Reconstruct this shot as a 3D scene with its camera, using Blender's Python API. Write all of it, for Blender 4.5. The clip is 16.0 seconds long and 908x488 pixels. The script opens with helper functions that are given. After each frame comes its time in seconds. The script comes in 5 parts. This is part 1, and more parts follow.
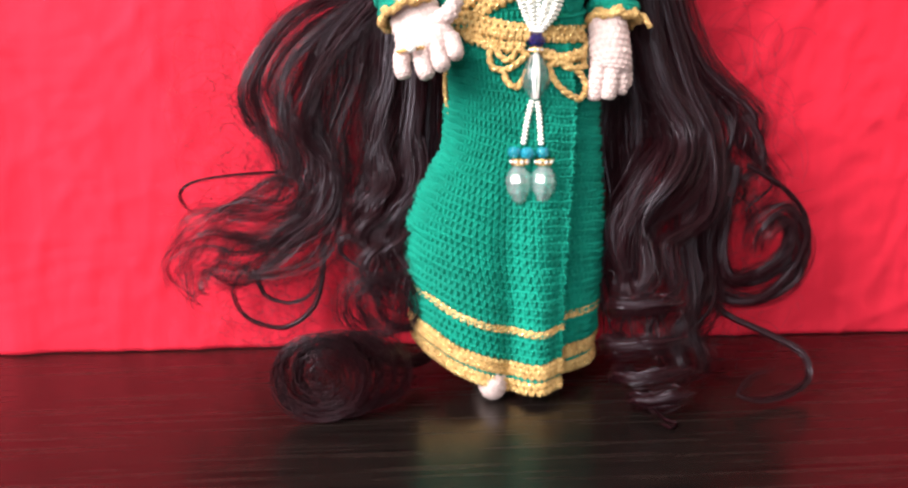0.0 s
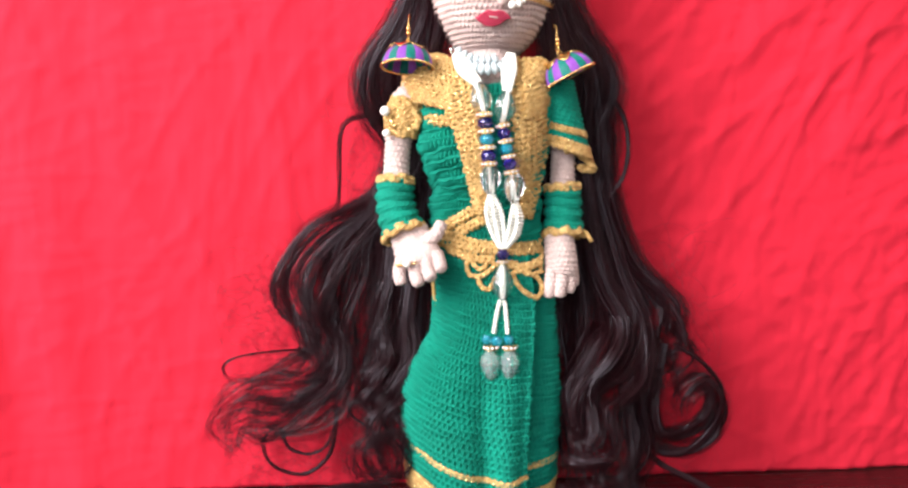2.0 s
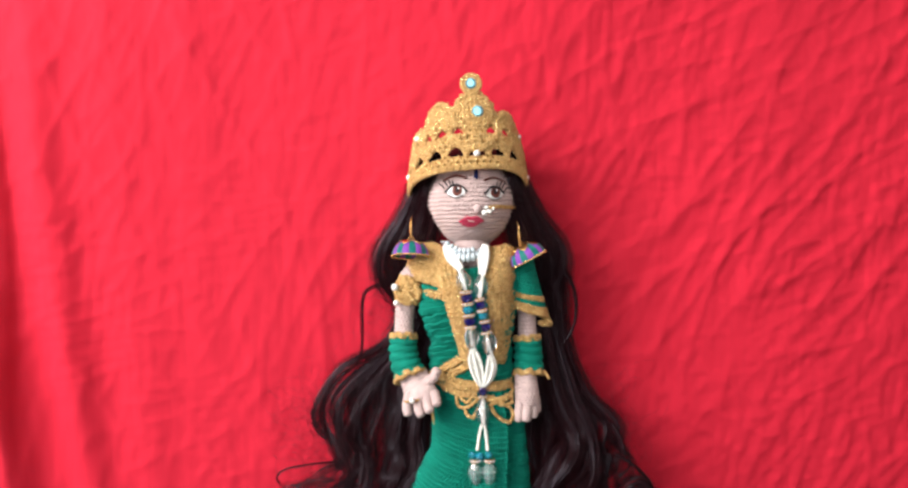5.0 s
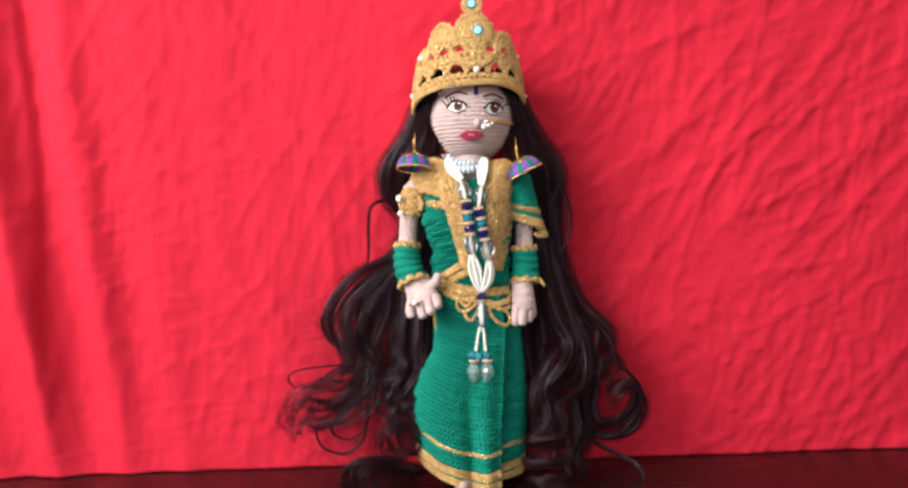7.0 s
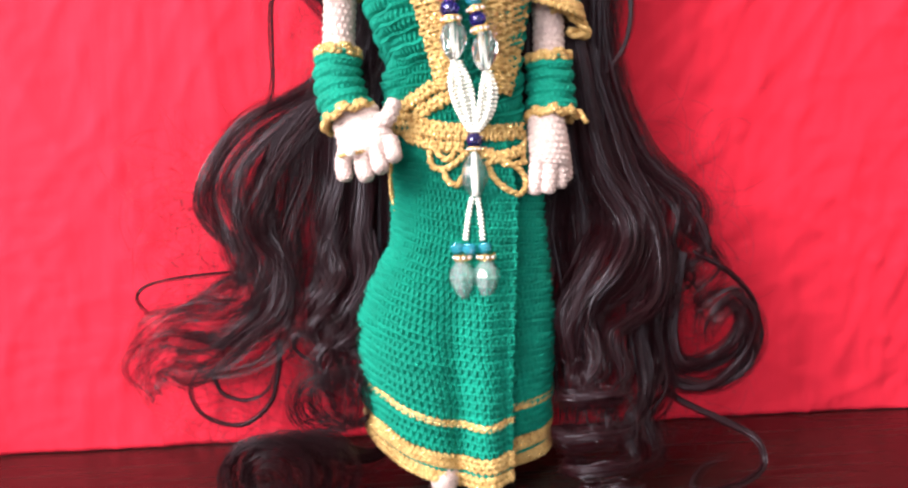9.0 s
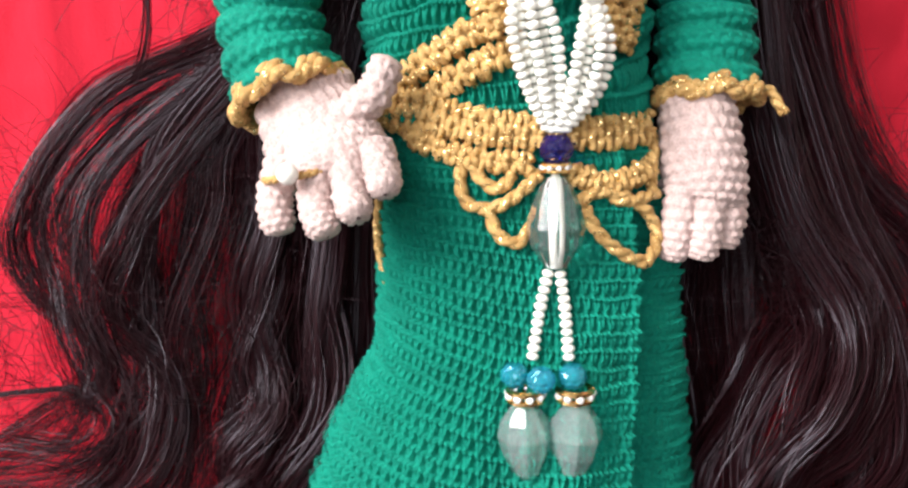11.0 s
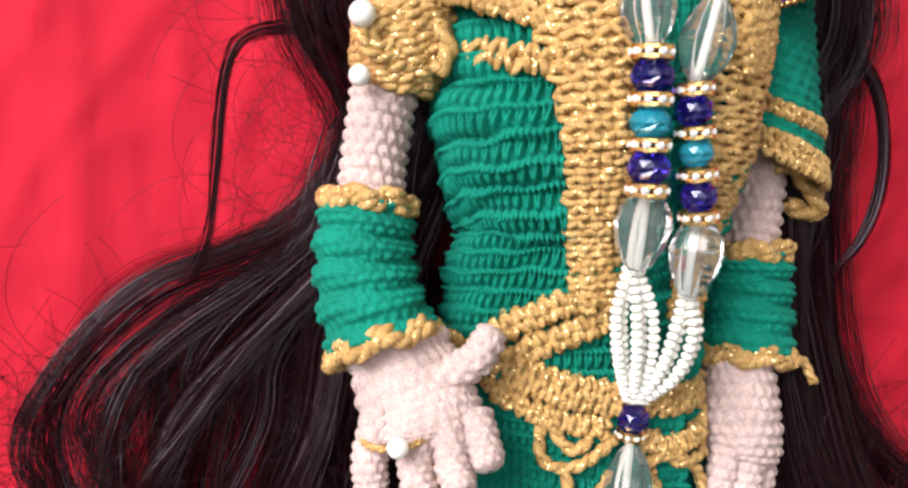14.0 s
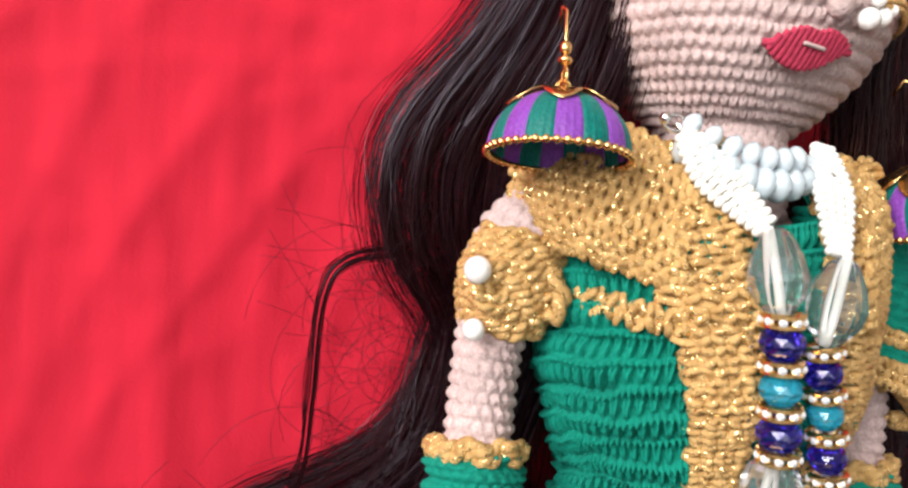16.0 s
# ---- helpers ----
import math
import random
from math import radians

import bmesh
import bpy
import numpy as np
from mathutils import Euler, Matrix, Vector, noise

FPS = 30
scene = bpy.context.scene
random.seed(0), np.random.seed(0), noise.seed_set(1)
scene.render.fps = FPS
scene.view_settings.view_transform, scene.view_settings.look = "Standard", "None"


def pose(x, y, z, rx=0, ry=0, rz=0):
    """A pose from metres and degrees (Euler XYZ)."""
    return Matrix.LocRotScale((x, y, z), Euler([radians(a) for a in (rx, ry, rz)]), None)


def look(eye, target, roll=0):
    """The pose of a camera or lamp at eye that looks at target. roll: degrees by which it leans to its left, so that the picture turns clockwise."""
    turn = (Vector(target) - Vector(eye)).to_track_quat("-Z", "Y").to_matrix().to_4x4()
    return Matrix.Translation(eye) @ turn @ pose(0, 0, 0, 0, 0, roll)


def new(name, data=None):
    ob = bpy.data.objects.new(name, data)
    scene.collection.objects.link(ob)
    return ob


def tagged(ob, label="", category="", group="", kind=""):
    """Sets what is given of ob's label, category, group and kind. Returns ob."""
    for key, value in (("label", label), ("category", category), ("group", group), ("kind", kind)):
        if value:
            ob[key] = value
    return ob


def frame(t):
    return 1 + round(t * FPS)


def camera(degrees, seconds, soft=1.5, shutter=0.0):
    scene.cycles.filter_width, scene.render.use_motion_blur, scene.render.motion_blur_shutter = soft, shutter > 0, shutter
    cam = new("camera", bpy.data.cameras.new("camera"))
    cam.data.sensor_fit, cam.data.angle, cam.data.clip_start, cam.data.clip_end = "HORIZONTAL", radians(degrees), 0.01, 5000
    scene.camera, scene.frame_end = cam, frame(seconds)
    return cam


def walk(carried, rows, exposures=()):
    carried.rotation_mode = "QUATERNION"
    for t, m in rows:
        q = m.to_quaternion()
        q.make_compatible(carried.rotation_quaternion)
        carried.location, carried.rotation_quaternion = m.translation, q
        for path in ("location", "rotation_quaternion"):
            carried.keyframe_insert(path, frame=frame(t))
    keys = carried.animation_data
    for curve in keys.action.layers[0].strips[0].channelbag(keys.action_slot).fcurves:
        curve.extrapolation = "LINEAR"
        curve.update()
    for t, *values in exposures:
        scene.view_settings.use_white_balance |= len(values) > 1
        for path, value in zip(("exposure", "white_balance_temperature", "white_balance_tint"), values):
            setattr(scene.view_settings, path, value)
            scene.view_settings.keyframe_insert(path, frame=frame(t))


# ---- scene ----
cam = camera(58.5, 16.0, soft=2.5)
METRES, EYE, TILT, LEAN, TURN = 1.0, 0.1365, -12.0, 0.0, 0.0
ROWS = [
    (0.0, 0.0, 0.0, 0.0, 0.0, 0.0, -0.0),
    (0.5, 0.0011, -0.0107, 0.0061, -0.14, 1.3, 0.11),
    (1.0, 0.0037, -0.0288, 0.0186, 0.04, 4.01, 0.1),
    (1.5, 0.0071, -0.0694, 0.0309, -0.19, 3.41, 0.17),
    (2.0, 0.008, -0.0974, 0.0441, 0.07, 5.86, 0.08),
    (2.5, 0.0129, -0.1255, 0.0734, 0.26, 9.02, 0.23),
    (3.0, 0.016, -0.167, 0.0902, 0.43, 9.29, 0.56),
    (5.5, 0.0352, -0.2784, 0.0819, 1.93, 10.07, 0.77),
    (6.0, 0.0395, -0.2898, 0.0541, 2.06, 9.53, 0.49),
    (6.5, 0.0398, -0.2933, 0.0454, 2.25, 9.93, 0.69),
    (7.0, 0.0372, -0.2872, 0.0263, 2.38, 8.87, 0.63),
    (7.5, 0.0378, -0.2877, 0.0237, 2.46, 8.32, 0.61),
    (8.0, 0.0365, -0.2329, -0.0022, 2.48, 7.21, 0.95),
    (8.5, 0.042, -0.115, -0.0131, 2.28, 5.66, 1.03),
    (9.0, 0.0311, -0.0056, 0.0131, 1.42, 4.45, 1.65),
    (11.5, 0.009, 0.1778, 0.0611, 0.13, 1.29, 0.17),
    (12.0, -0.0049, 0.1842, 0.0615, -3.71, 1.12, -2.2),
    (12.5, -0.0232, 0.1836, 0.0724, -8.24, 3.13, -3.13),
    (13.0, -0.0296, 0.1812, 0.0798, -9.13, 4.4, -3.62),
    (13.5, -0.0391, 0.1745, 0.0931, -9.38, 4.15, -3.96),
    (14.0, -0.035, 0.1661, 0.1036, -10.32, 4.01, -3.62),
    (14.5, -0.0323, 0.1643, 0.1085, -9.97, 5.37, -3.1),
    (15.0, -0.0492, 0.1718, 0.1296, -10.14, 6.1, -3.25),
    (15.5, -0.056, 0.1755, 0.1341, -10.59, 7.17, -3.33),
    (16.0, -0.061, 0.1715, 0.144, -11.05, 6.66, -3.03),
]

BASE = pose(0, 0, EYE, TILT, LEAN, TURN)
walk(cam, [(t, BASE @ pose(METRES * x, METRES * y, METRES * z, 90 + pitch, roll, yaw)) for t, x, y, z, yaw, pitch, roll in ROWS],
     exposures=[(0.0, 0.45), (1.5, 0.38), (3.0, -0.08), (5.5, -0.25), (7.0, -0.25), (7.5, -0.15), (8.2, -0.05), (9.0, 0.6), (11.5, 0.0), (12.5, -0.15), (14.0, -0.2), (15.0, -0.3), (16.0, -0.36)])

# ---- light ----
world = bpy.data.worlds.new("world")
scene.world = world
world.use_nodes = True
sky = world.node_tree.nodes.new("ShaderNodeTexSky")
sky.sky_type, sky.sun_disc = "NISHITA", False
sky.sun_elevation, sky.sun_rotation = radians(40), radians(-60)
world.node_tree.links.new(sky.outputs[0], world.node_tree.nodes["Background"].inputs[0])
world.node_tree.nodes["Background"].inputs[1].default_value = 0.1


def area_light(name, place, target, sx, sy, watts, colour):
    lamp = bpy.data.lights.new(name, "AREA")
    lamp.shape, lamp.size, lamp.size_y, lamp.energy, lamp.color = "RECTANGLE", sx, sy, watts, colour
    new(name, lamp).matrix_world = look(place, target)


# ---- materials ----
def mat(name, colour, rough=0.7, metal=0.0, **more):
    m = bpy.data.materials.new(name)
    m.use_nodes = True
    b = m.node_tree.nodes["Principled BSDF"]
    b.inputs["Base Color"].default_value = (*colour, 1)
    b.inputs["Roughness"].default_value = rough
    b.inputs["Metallic"].default_value = metal
    for key, value in more.items():
        b.inputs[key.replace("_", " ")].default_value = value
    return m


def node(m, kind, **values):
    n = m.node_tree.nodes.new("ShaderNode" + kind)
    for key, value in values.items():
        n.inputs[key.replace("_", " ")].default_value = value
    return n


def link(m, a, b):
    m.node_tree.links.new(a, b)


def principled(m):
    return m.node_tree.nodes["Principled BSDF"]


def coords(m, stretch=(1, 1, 1)):
    c, p = node(m, "TexCoord"), node(m, "Mapping")
    p.inputs["Scale"].default_value = stretch
    link(m, c.outputs["Object"], p.inputs[0])
    return p.outputs[0]


def ramp(m, source, *stops):
    r = node(m, "ValToRGB")
    while len(r.color_ramp.elements) < len(stops):
        r.color_ramp.elements.new(0.5)
    for e, (at, colour) in zip(r.color_ramp.elements, stops):
        e.position, e.color = at, (*colour, 1)
    link(m, source, r.inputs[0])
    return r.outputs[0]


def shade(c, k):
    return tuple(min(1, v * k) for v in c)


def bump(m, source, distance, strength=1.0):
    n = node(m, "Bump", Strength=strength, Distance=distance)
    link(m, source, n.inputs["Height"])
    old = principled(m).inputs["Normal"]
    if old.is_linked:
        link(m, old.links[0].from_socket, n.inputs["Normal"])
    link(m, n.outputs[0], old)


def yarn(name, colour, rough=0.75, sheen=0.3):
    """Twisted cotton yarn: patchy colour, fine ply and fuzz."""
    m = mat(name, colour, rough, Sheen_Weight=sheen, Sheen_Roughness=0.4, Sheen_Tint=(*(0.15 + 0.85 * v for v in shade(colour, 2.2)), 1), Specular_IOR_Level=0.22)
    v = coords(m)
    big = node(m, "TexNoise", Scale=90.0, Detail=3.0)
    fine = node(m, "TexNoise", Scale=1500.0, Detail=2.0)
    link(m, v, big.inputs["Vector"])
    link(m, v, fine.inputs["Vector"])
    mix = node(m, "Mix")
    mix.data_type = "RGBA"
    mix.inputs["Factor"].default_value = 0.4
    link(m, ramp(m, big.outputs[0], (0.3, shade(colour, 0.78)), (0.7, shade(colour, 1.2))), mix.inputs[6])
    link(m, ramp(m, fine.outputs[0], (0.3, shade(colour, 0.6)), (0.7, shade(colour, 1.4))), mix.inputs[7])
    link(m, mix.outputs[2], principled(m).inputs["Base Color"])
    ply = node(m, "TexNoise", Scale=520.0, Detail=4.0, Roughness=0.7)
    link(m, v, ply.inputs["Vector"])
    bump(m, ply.outputs[0], 0.0004, 0.6)
    bump(m, fine.outputs[0], 0.0004, 0.7)
    return m


def gold_yarn():
    """Mustard yarn plied with glittering metal thread."""
    c = (0.51, 0.305, 0.112)
    m = yarn("gold_yarn", c, 0.6, 0.2)
    v = coords(m)
    spark = node(m, "TexVoronoi", Scale=2600.0)
    link(m, v, spark.inputs["Vector"])
    seps = node(m, "SeparateColor")
    link(m, spark.outputs["Color"], seps.inputs[0])
    fleck = ramp(m, seps.outputs[0], (0.87, (0, 0, 0)), (0.90, (1, 1, 1)))
    link(m, fleck, principled(m).inputs["Metallic"])
    link(m, ramp(m, seps.outputs[0], (0.87, (0.66,) * 3), (0.90, (0.22,) * 3)), principled(m).inputs["Roughness"])
    old = principled(m).inputs["Base Color"].links[0].from_socket
    mix = node(m, "Mix")
    mix.data_type = "RGBA"
    link(m, fleck, mix.inputs["Factor"])
    link(m, old, mix.inputs[6])
    mix.inputs[7].default_value = (1.0, 0.76, 0.38, 1)
    # random brown to pale patches put the shade of stitch crevices into the colour
    crevice_tone = node(m, "TexNoise", Scale=330.0, Detail=2.0)
    link(m, v, crevice_tone.inputs["Vector"])
    tone = node(m, "Mix")
    tone.data_type = "RGBA"
    tone.inputs["Factor"].default_value = 0.55
    link(m, old, tone.inputs[6])
    link(m, ramp(m, crevice_tone.outputs[0], (0.32, (0.24, 0.115, 0.026)), (0.5, c), (0.7, (0.66, 0.42, 0.17))), tone.inputs[7])
    link(m, tone.outputs[2], mix.inputs[6])
    link(m, mix.outputs[2], principled(m).inputs["Base Color"])
    bump(m, seps.outputs[1], 0.0003, 0.6)
    return m


GREEN = yarn("green_cotton_yarn", (0.0, 0.195, 0.135), 0.8, 0.08)
SKIN = yarn("pale_pink_yarn", (0.52, 0.385, 0.365), 0.8, 0.15)
GOLD = gold_yarn()
EYE_WHITE = yarn("white_thread", (0.8, 0.78, 0.76))
LIP = yarn("crimson_thread", (0.42, 0.034, 0.075))
BROWN = yarn("brown_thread", (0.12, 0.035, 0.025))
BLACK = yarn("black_thread", (0.012, 0.01, 0.014))
NAVY = yarn("navy_thread", (0.015, 0.02, 0.09))
PURPLE = yarn("purple_silk_thread", (0.2, 0.05, 0.34), 0.4, 0.5)
TEAL = yarn("teal_silk_thread", (0.0, 0.13, 0.11), 0.4, 0.5)
PEARL = mat("pearl", (0.82, 0.78, 0.74), 0.18, 0.0, Coat_Weight=0.6)
SEED = mat("ivory_seed_bead", (0.84, 0.82, 0.76), 0.25, 0.0, Coat_Weight=0.5)
MILK = mat("milky_glass", (0.74, 0.83, 0.88), 0.15, 0.0, Coat_Weight=0.5, Transmission_Weight=0.4)
BRASS = mat("gilt_metal", (0.78, 0.5, 0.2), 0.25, 1.0)
SILVER = mat("silver_metal", (0.8, 0.8, 0.78), 0.2, 1.0)
CLEAR = mat("clear_crystal", (0.95, 0.99, 1.0), 0.0, 0.0, Transmission_Weight=0.95, IOR=1.42)
ICE_GLASS = mat("pale_blue_crystal", (0.88, 0.98, 1.0), 0.0, 0.0, Transmission_Weight=0.85, IOR=1.28, Coat_Weight=1.0)
COBALT = mat("cobalt_crystal", (0.05, 0.03, 0.55), 0.0, 0.0, Transmission_Weight=0.93, IOR=1.5)
AQUA = mat("aqua_crystal", (0.03, 0.46, 0.64), 0.0, 0.0, Transmission_Weight=0.65, IOR=1.5)
ICE = mat("pale_blue_rhinestone", (0.17, 0.42, 0.50), 0.10, 0.5, Coat_Weight=1.0)

HAIR = mat("dark_hair", (0.0155, 0.0034, 0.0048), 0.30, 0.0, Specular_IOR_Level=0.21, Specular_Tint=(0.88, 0.86, 1.0, 1))


def cotton_sheet():
    c = (0.54, 0.0152, 0.036)
    m = mat("red_cotton", c, 0.8, 0.0, Specular_IOR_Level=0.12)
    v = coords(m, (1, 1, 0.3))
    slub = node(m, "TexNoise", Scale=220.0, Detail=4.0)
    link(m, coords(m, (1, 1, 0.10)), slub.inputs["Vector"])
    big = node(m, "TexNoise", Scale=9.0, Detail=3.0)
    link(m, v, big.inputs["Vector"])
    mix = node(m, "Mix")
    mix.data_type = "RGBA"
    mix.inputs["Factor"].default_value = 0.22
    link(m, ramp(m, big.outputs[0], (0.3, shade(c, 0.88)), (0.7, shade(c, 1.08))), mix.inputs[6])
    link(m, ramp(m, slub.outputs[0], (0.3, shade(c, 0.8)), (0.7, shade(c, 1.15))), mix.inputs[7])
    link(m, mix.outputs[2], principled(m).inputs["Base Color"])
    weave = node(m, "TexNoise", Scale=1400.0, Detail=1.0)
    link(m, coords(m), weave.inputs["Vector"])
    bump(m, weave.outputs[0], 0.0002, 0.4)
    bump(m, slub.outputs[0], 0.0004, 0.4)
    return m


def dark_veneer():
    m = mat("black_brown_veneer", (0.008, 0.006, 0.006), 0.2, 0.0, Specular_IOR_Level=0.35)
    grain = node(m, "TexNoise", Scale=40.0, Detail=6.0, Roughness=0.65)
    link(m, coords(m, (0.25, 8, 1)), grain.inputs["Vector"])
    link(m, ramp(m, grain.outputs[0], (0.35, (0.003, 0.002, 0.002)), (0.62, (0.011, 0.007, 0.006))), principled(m).inputs["Base Color"])
    link(m, ramp(m, grain.outputs[0], (0.3, (0.16,) * 3), (0.7, (0.32,) * 3)), principled(m).inputs["Roughness"])
    bump(m, grain.outputs[0], 0.0003, 0.35)
    return m


def wall_paint(name, c):
    m = mat(name, c, 0.9)
    n = node(m, "TexNoise", Scale=6.0, Detail=5.0)
    link(m, coords(m), n.inputs["Vector"])
    link(m, ramp(m, n.outputs[0], (0.3, shade(c, 0.93)), (0.7, c)), principled(m).inputs["Base Color"])
    return m


RED = cotton_sheet()
VENEER = dark_veneer()
PAINT = wall_paint("off_white_paint", (0.7, 0.68, 0.64))
BOARD = wall_paint("grey_brown_floor", (0.25, 0.2, 0.16))
FRAME = wall_paint("white_frame_paint", (0.8, 0.8, 0.78))


# ---- mesh tools ----
def smooth_path(points, n):
    """n points on a smooth curve through the given ones."""
    p = np.array(points, float)
    k = len(p)
    if k < 3:
        return p[0] + (p[-1] - p[0]) * np.linspace(0, 1, n)[:, None]
    m = np.gradient(p, axis=0)
    s = np.linspace(0, k - 1, n)
    i = np.minimum(s.astype(int), k - 2)
    f = (s - i)[:, None]
    return ((2 * f**3 - 3 * f**2 + 1) * p[i] + (f**3 - 2 * f**2 + f) * m[i]
            + (3 * f**2 - 2 * f**3) * p[i + 1] + (f**3 - f**2) * m[i + 1])


def grid_normals(p, wrap):
    du = (np.roll(p, -1, 1) - np.roll(p, 1, 1)) if wrap else np.gradient(p, axis=1)
    dv = np.gradient(p, axis=0)
    n = np.cross(du, dv)
    return n / np.maximum(np.linalg.norm(n, axis=2, keepdims=True), 1e-12)


def stitch_height(rows, cols, v, u, legs=0.22, tall=False):
    """Rows of V-shaped crochet stitches, 0 to 1, over the parameters u (round) and v (up)."""
    warp = np.sin(u * cols * 0.9 + 3 * np.sin(v * rows * 0.6)) * np.sin(v * rows * 0.8 + u * cols * 0.35)
    r = np.clip(v * rows + 0.13 * warp * np.sin(np.pi * v), 0, rows)
    k = np.floor(r)
    fr = r - k
    u = u + 0.16 * np.sin(k * 12.9 + v * rows * 0.3) / cols
    c = u * cols + (0.17 * k if tall else 0.5 * (k % 2))
    fc = c - np.floor(c) - 0.5
    leg = (np.abs(fc) - (0.05 + 0.25 * fr)) / (legs * 0.85)
    legsh = np.sqrt(np.clip(1 - leg * leg, 0, 1)) * np.clip(np.sin(np.pi * np.clip(fr, 0.001, 0.999)), 0, 1) ** (0.4 if tall else 0.6)
    size = 0.88 + 0.12 * np.sin(np.floor(c) * 7.3 + k * 3.1)
    bar = np.exp(-(((fr - 0.86) / 0.15) ** 2)) * (0.72 + 0.28 * np.cos(2 * np.pi * (c * 2 + 0.7 * fr)))
    fuzz = 0.06 * STITCH.random(np.shape(fc))
    if tall:
        return np.maximum(0.8 * legsh * size, bar) + fuzz
    return 0.82 * legsh * size + 0.18 * np.sin(np.pi * np.clip(fr, 0, 1)) + fuzz


STITCH = np.random.default_rng(3)


class Soup:
    """Gathers grids, tubes and balls into one mesh."""

    def __init__(self):
        self.v, self.f, self.m, self.n = [], [], [], 0

    def add(self, verts, faces, slot=0):
        verts, faces = np.asarray(verts, float).reshape(-1, 3), np.asarray(faces, int)
        self.v.append(verts)
        self.f.append(faces + self.n)
        self.m.append(np.full(len(faces), slot))
        self.n += len(verts)

    def grid(self, p, wrap=False, slot=0, keep=None):
        a, b = p.shape[:2]
        i, j = np.meshgrid(np.arange(a - 1), np.arange(b if wrap else b - 1), indexing="ij")
        k = (j + 1) % b
        q = np.stack([i * b + j, i * b + k, (i + 1) * b + k, (i + 1) * b + j], -1)
        if keep is not None:
            q = q[keep[: q.shape[0], : q.shape[1]]]
        self.add(p, q.reshape(-1, 4), slot)

    def tube(self, path, radius, sides=8, slot=0, flat=1.0, twist=0.0, caps=True):
        p = np.array(path, float)
        n = len(p)
        r = np.broadcast_to(np.asarray(radius, float), (n,))
        t = np.gradient(p, axis=0)
        t /= np.maximum(np.linalg.norm(t, axis=1, keepdims=True), 1e-12)
        ref = np.tile([0.0, 1.0, 0.0], (n, 1))
        bad = np.abs((t * ref).sum(1)) > 0.95
        ref[bad] = (1, 0, 0)
        a = np.cross(t, ref)
        a /= np.linalg.norm(a, axis=1, keepdims=True)
        b = np.cross(a, t)
        g = np.arange(sides) * 2 * np.pi / sides + np.linspace(0, twist, n)[:, None]
        ring = p[:, None] + r[:, None, None] * (np.cos(g)[..., None] * a[:, None] + flat * np.sin(g)[..., None] * b[:, None])
        start = self.n
        self.grid(ring, True, slot)
        if caps:
            for base, order in ((0, -1), ((n - 1) * sides, 1)):
                mid = self.n
                self.v.append(p[:1] if base == 0 else p[-1:])
                self.n += 1
                idx = start + base + np.arange(sides)
                tri = np.stack([idx, np.roll(idx, -1), np.full(sides, mid), np.full(sides, mid)], -1)[:, :3]
                if order < 0:
                    tri = tri[:, ::-1]
                self.f.append(tri)
                self.m.append(np.full(sides, slot))

    def ribbon(self, path, half, way, slot=0):
        """A flat single hair."""
        p = np.array(path, float)
        t = np.gradient(p, axis=0)
        w = np.cross(t, way)
        w *= (np.broadcast_to(half, (len(p),)) / np.maximum(np.linalg.norm(w, axis=1), 1e-12))[:, None]
        self.grid(np.stack([p - w, p + w], 1), False, slot)

    def yarn(self, path, radius, slot=0, ply=2.5, sides=7):
        """A cord of chain stitches: a tube whose thickness swells along its way."""
        p = np.array(path, float)
        s = np.r_[0, np.cumsum(np.linalg.norm(np.diff(p, axis=0), axis=1))]
        n = max(8, int(s[-1] / (radius * ply) * 6))
        q = np.stack([np.interp(np.linspace(0, s[-1], n), s, p[:, i]) for i in range(3)], 1)
        w = np.linspace(0, s[-1], n) / (radius * ply)
        t = np.gradient(q, axis=0)
        t /= np.maximum(np.linalg.norm(t, axis=1, keepdims=True), 1e-12)
        side = np.cross(t, (0.13, 0.98, 0.1))
        side /= np.maximum(np.linalg.norm(side, axis=1, keepdims=True), 1e-12)
        up = np.cross(side, t)
        for k in range(2):
            g = np.pi * (w + k)
            off = 0.42 * radius * (np.cos(g)[:, None] * side + np.sin(g)[:, None] * up)
            self.tube(q + off, radius * (0.62 + 0.14 * np.abs(np.sin(np.pi * w + k))), 6, slot)

    def loops(self, p, rows, count, radius, slot=0, hole=None):
        """Rows of yarn that zigzag over the grid p (rows along its second axis), each hooked into the next."""
        n = grid_normals(p, False)
        n *= np.sign(-(n[..., 1:2] + 1e-9)) if np.mean(n[..., 1]) > 0 else 1
        nv, nu = p.shape[:2]
        s = np.linspace(0, 1, count * 9 + 1)
        for i in range(rows):
            w = 2 * np.pi * count * s + (i % 2) * np.pi
            v = np.clip((i + 0.5 + 0.55 * np.sin(w) + 0.12 * np.sin(s * 19 + i * 5)) / rows, 0, 1)
            fv, fu = v * (nv - 1), s * (nu - 1)
            a, b = np.minimum(fv.astype(int), nv - 2), np.minimum(fu.astype(int), nu - 2)
            x, y = (fv - a)[:, None], (fu - b)[:, None]

            def at(q):
                return (q[a, b] * (1 - x) + q[a + 1, b] * x) * (1 - y) + (q[a, b + 1] * (1 - x) + q[a + 1, b + 1] * x) * y

            path = at(p) + at(n) * (radius * (0.5 + 0.75 * np.cos(2 * w + 0.6)))[:, None]
            r = radius * (0.85 + 0.15 * np.sin(2 * w) + 0.12 * np.sin(s * 31 + i * 3))
            gone = np.zeros(len(s), bool) if hole is None else hole(v, s)
            k = 0
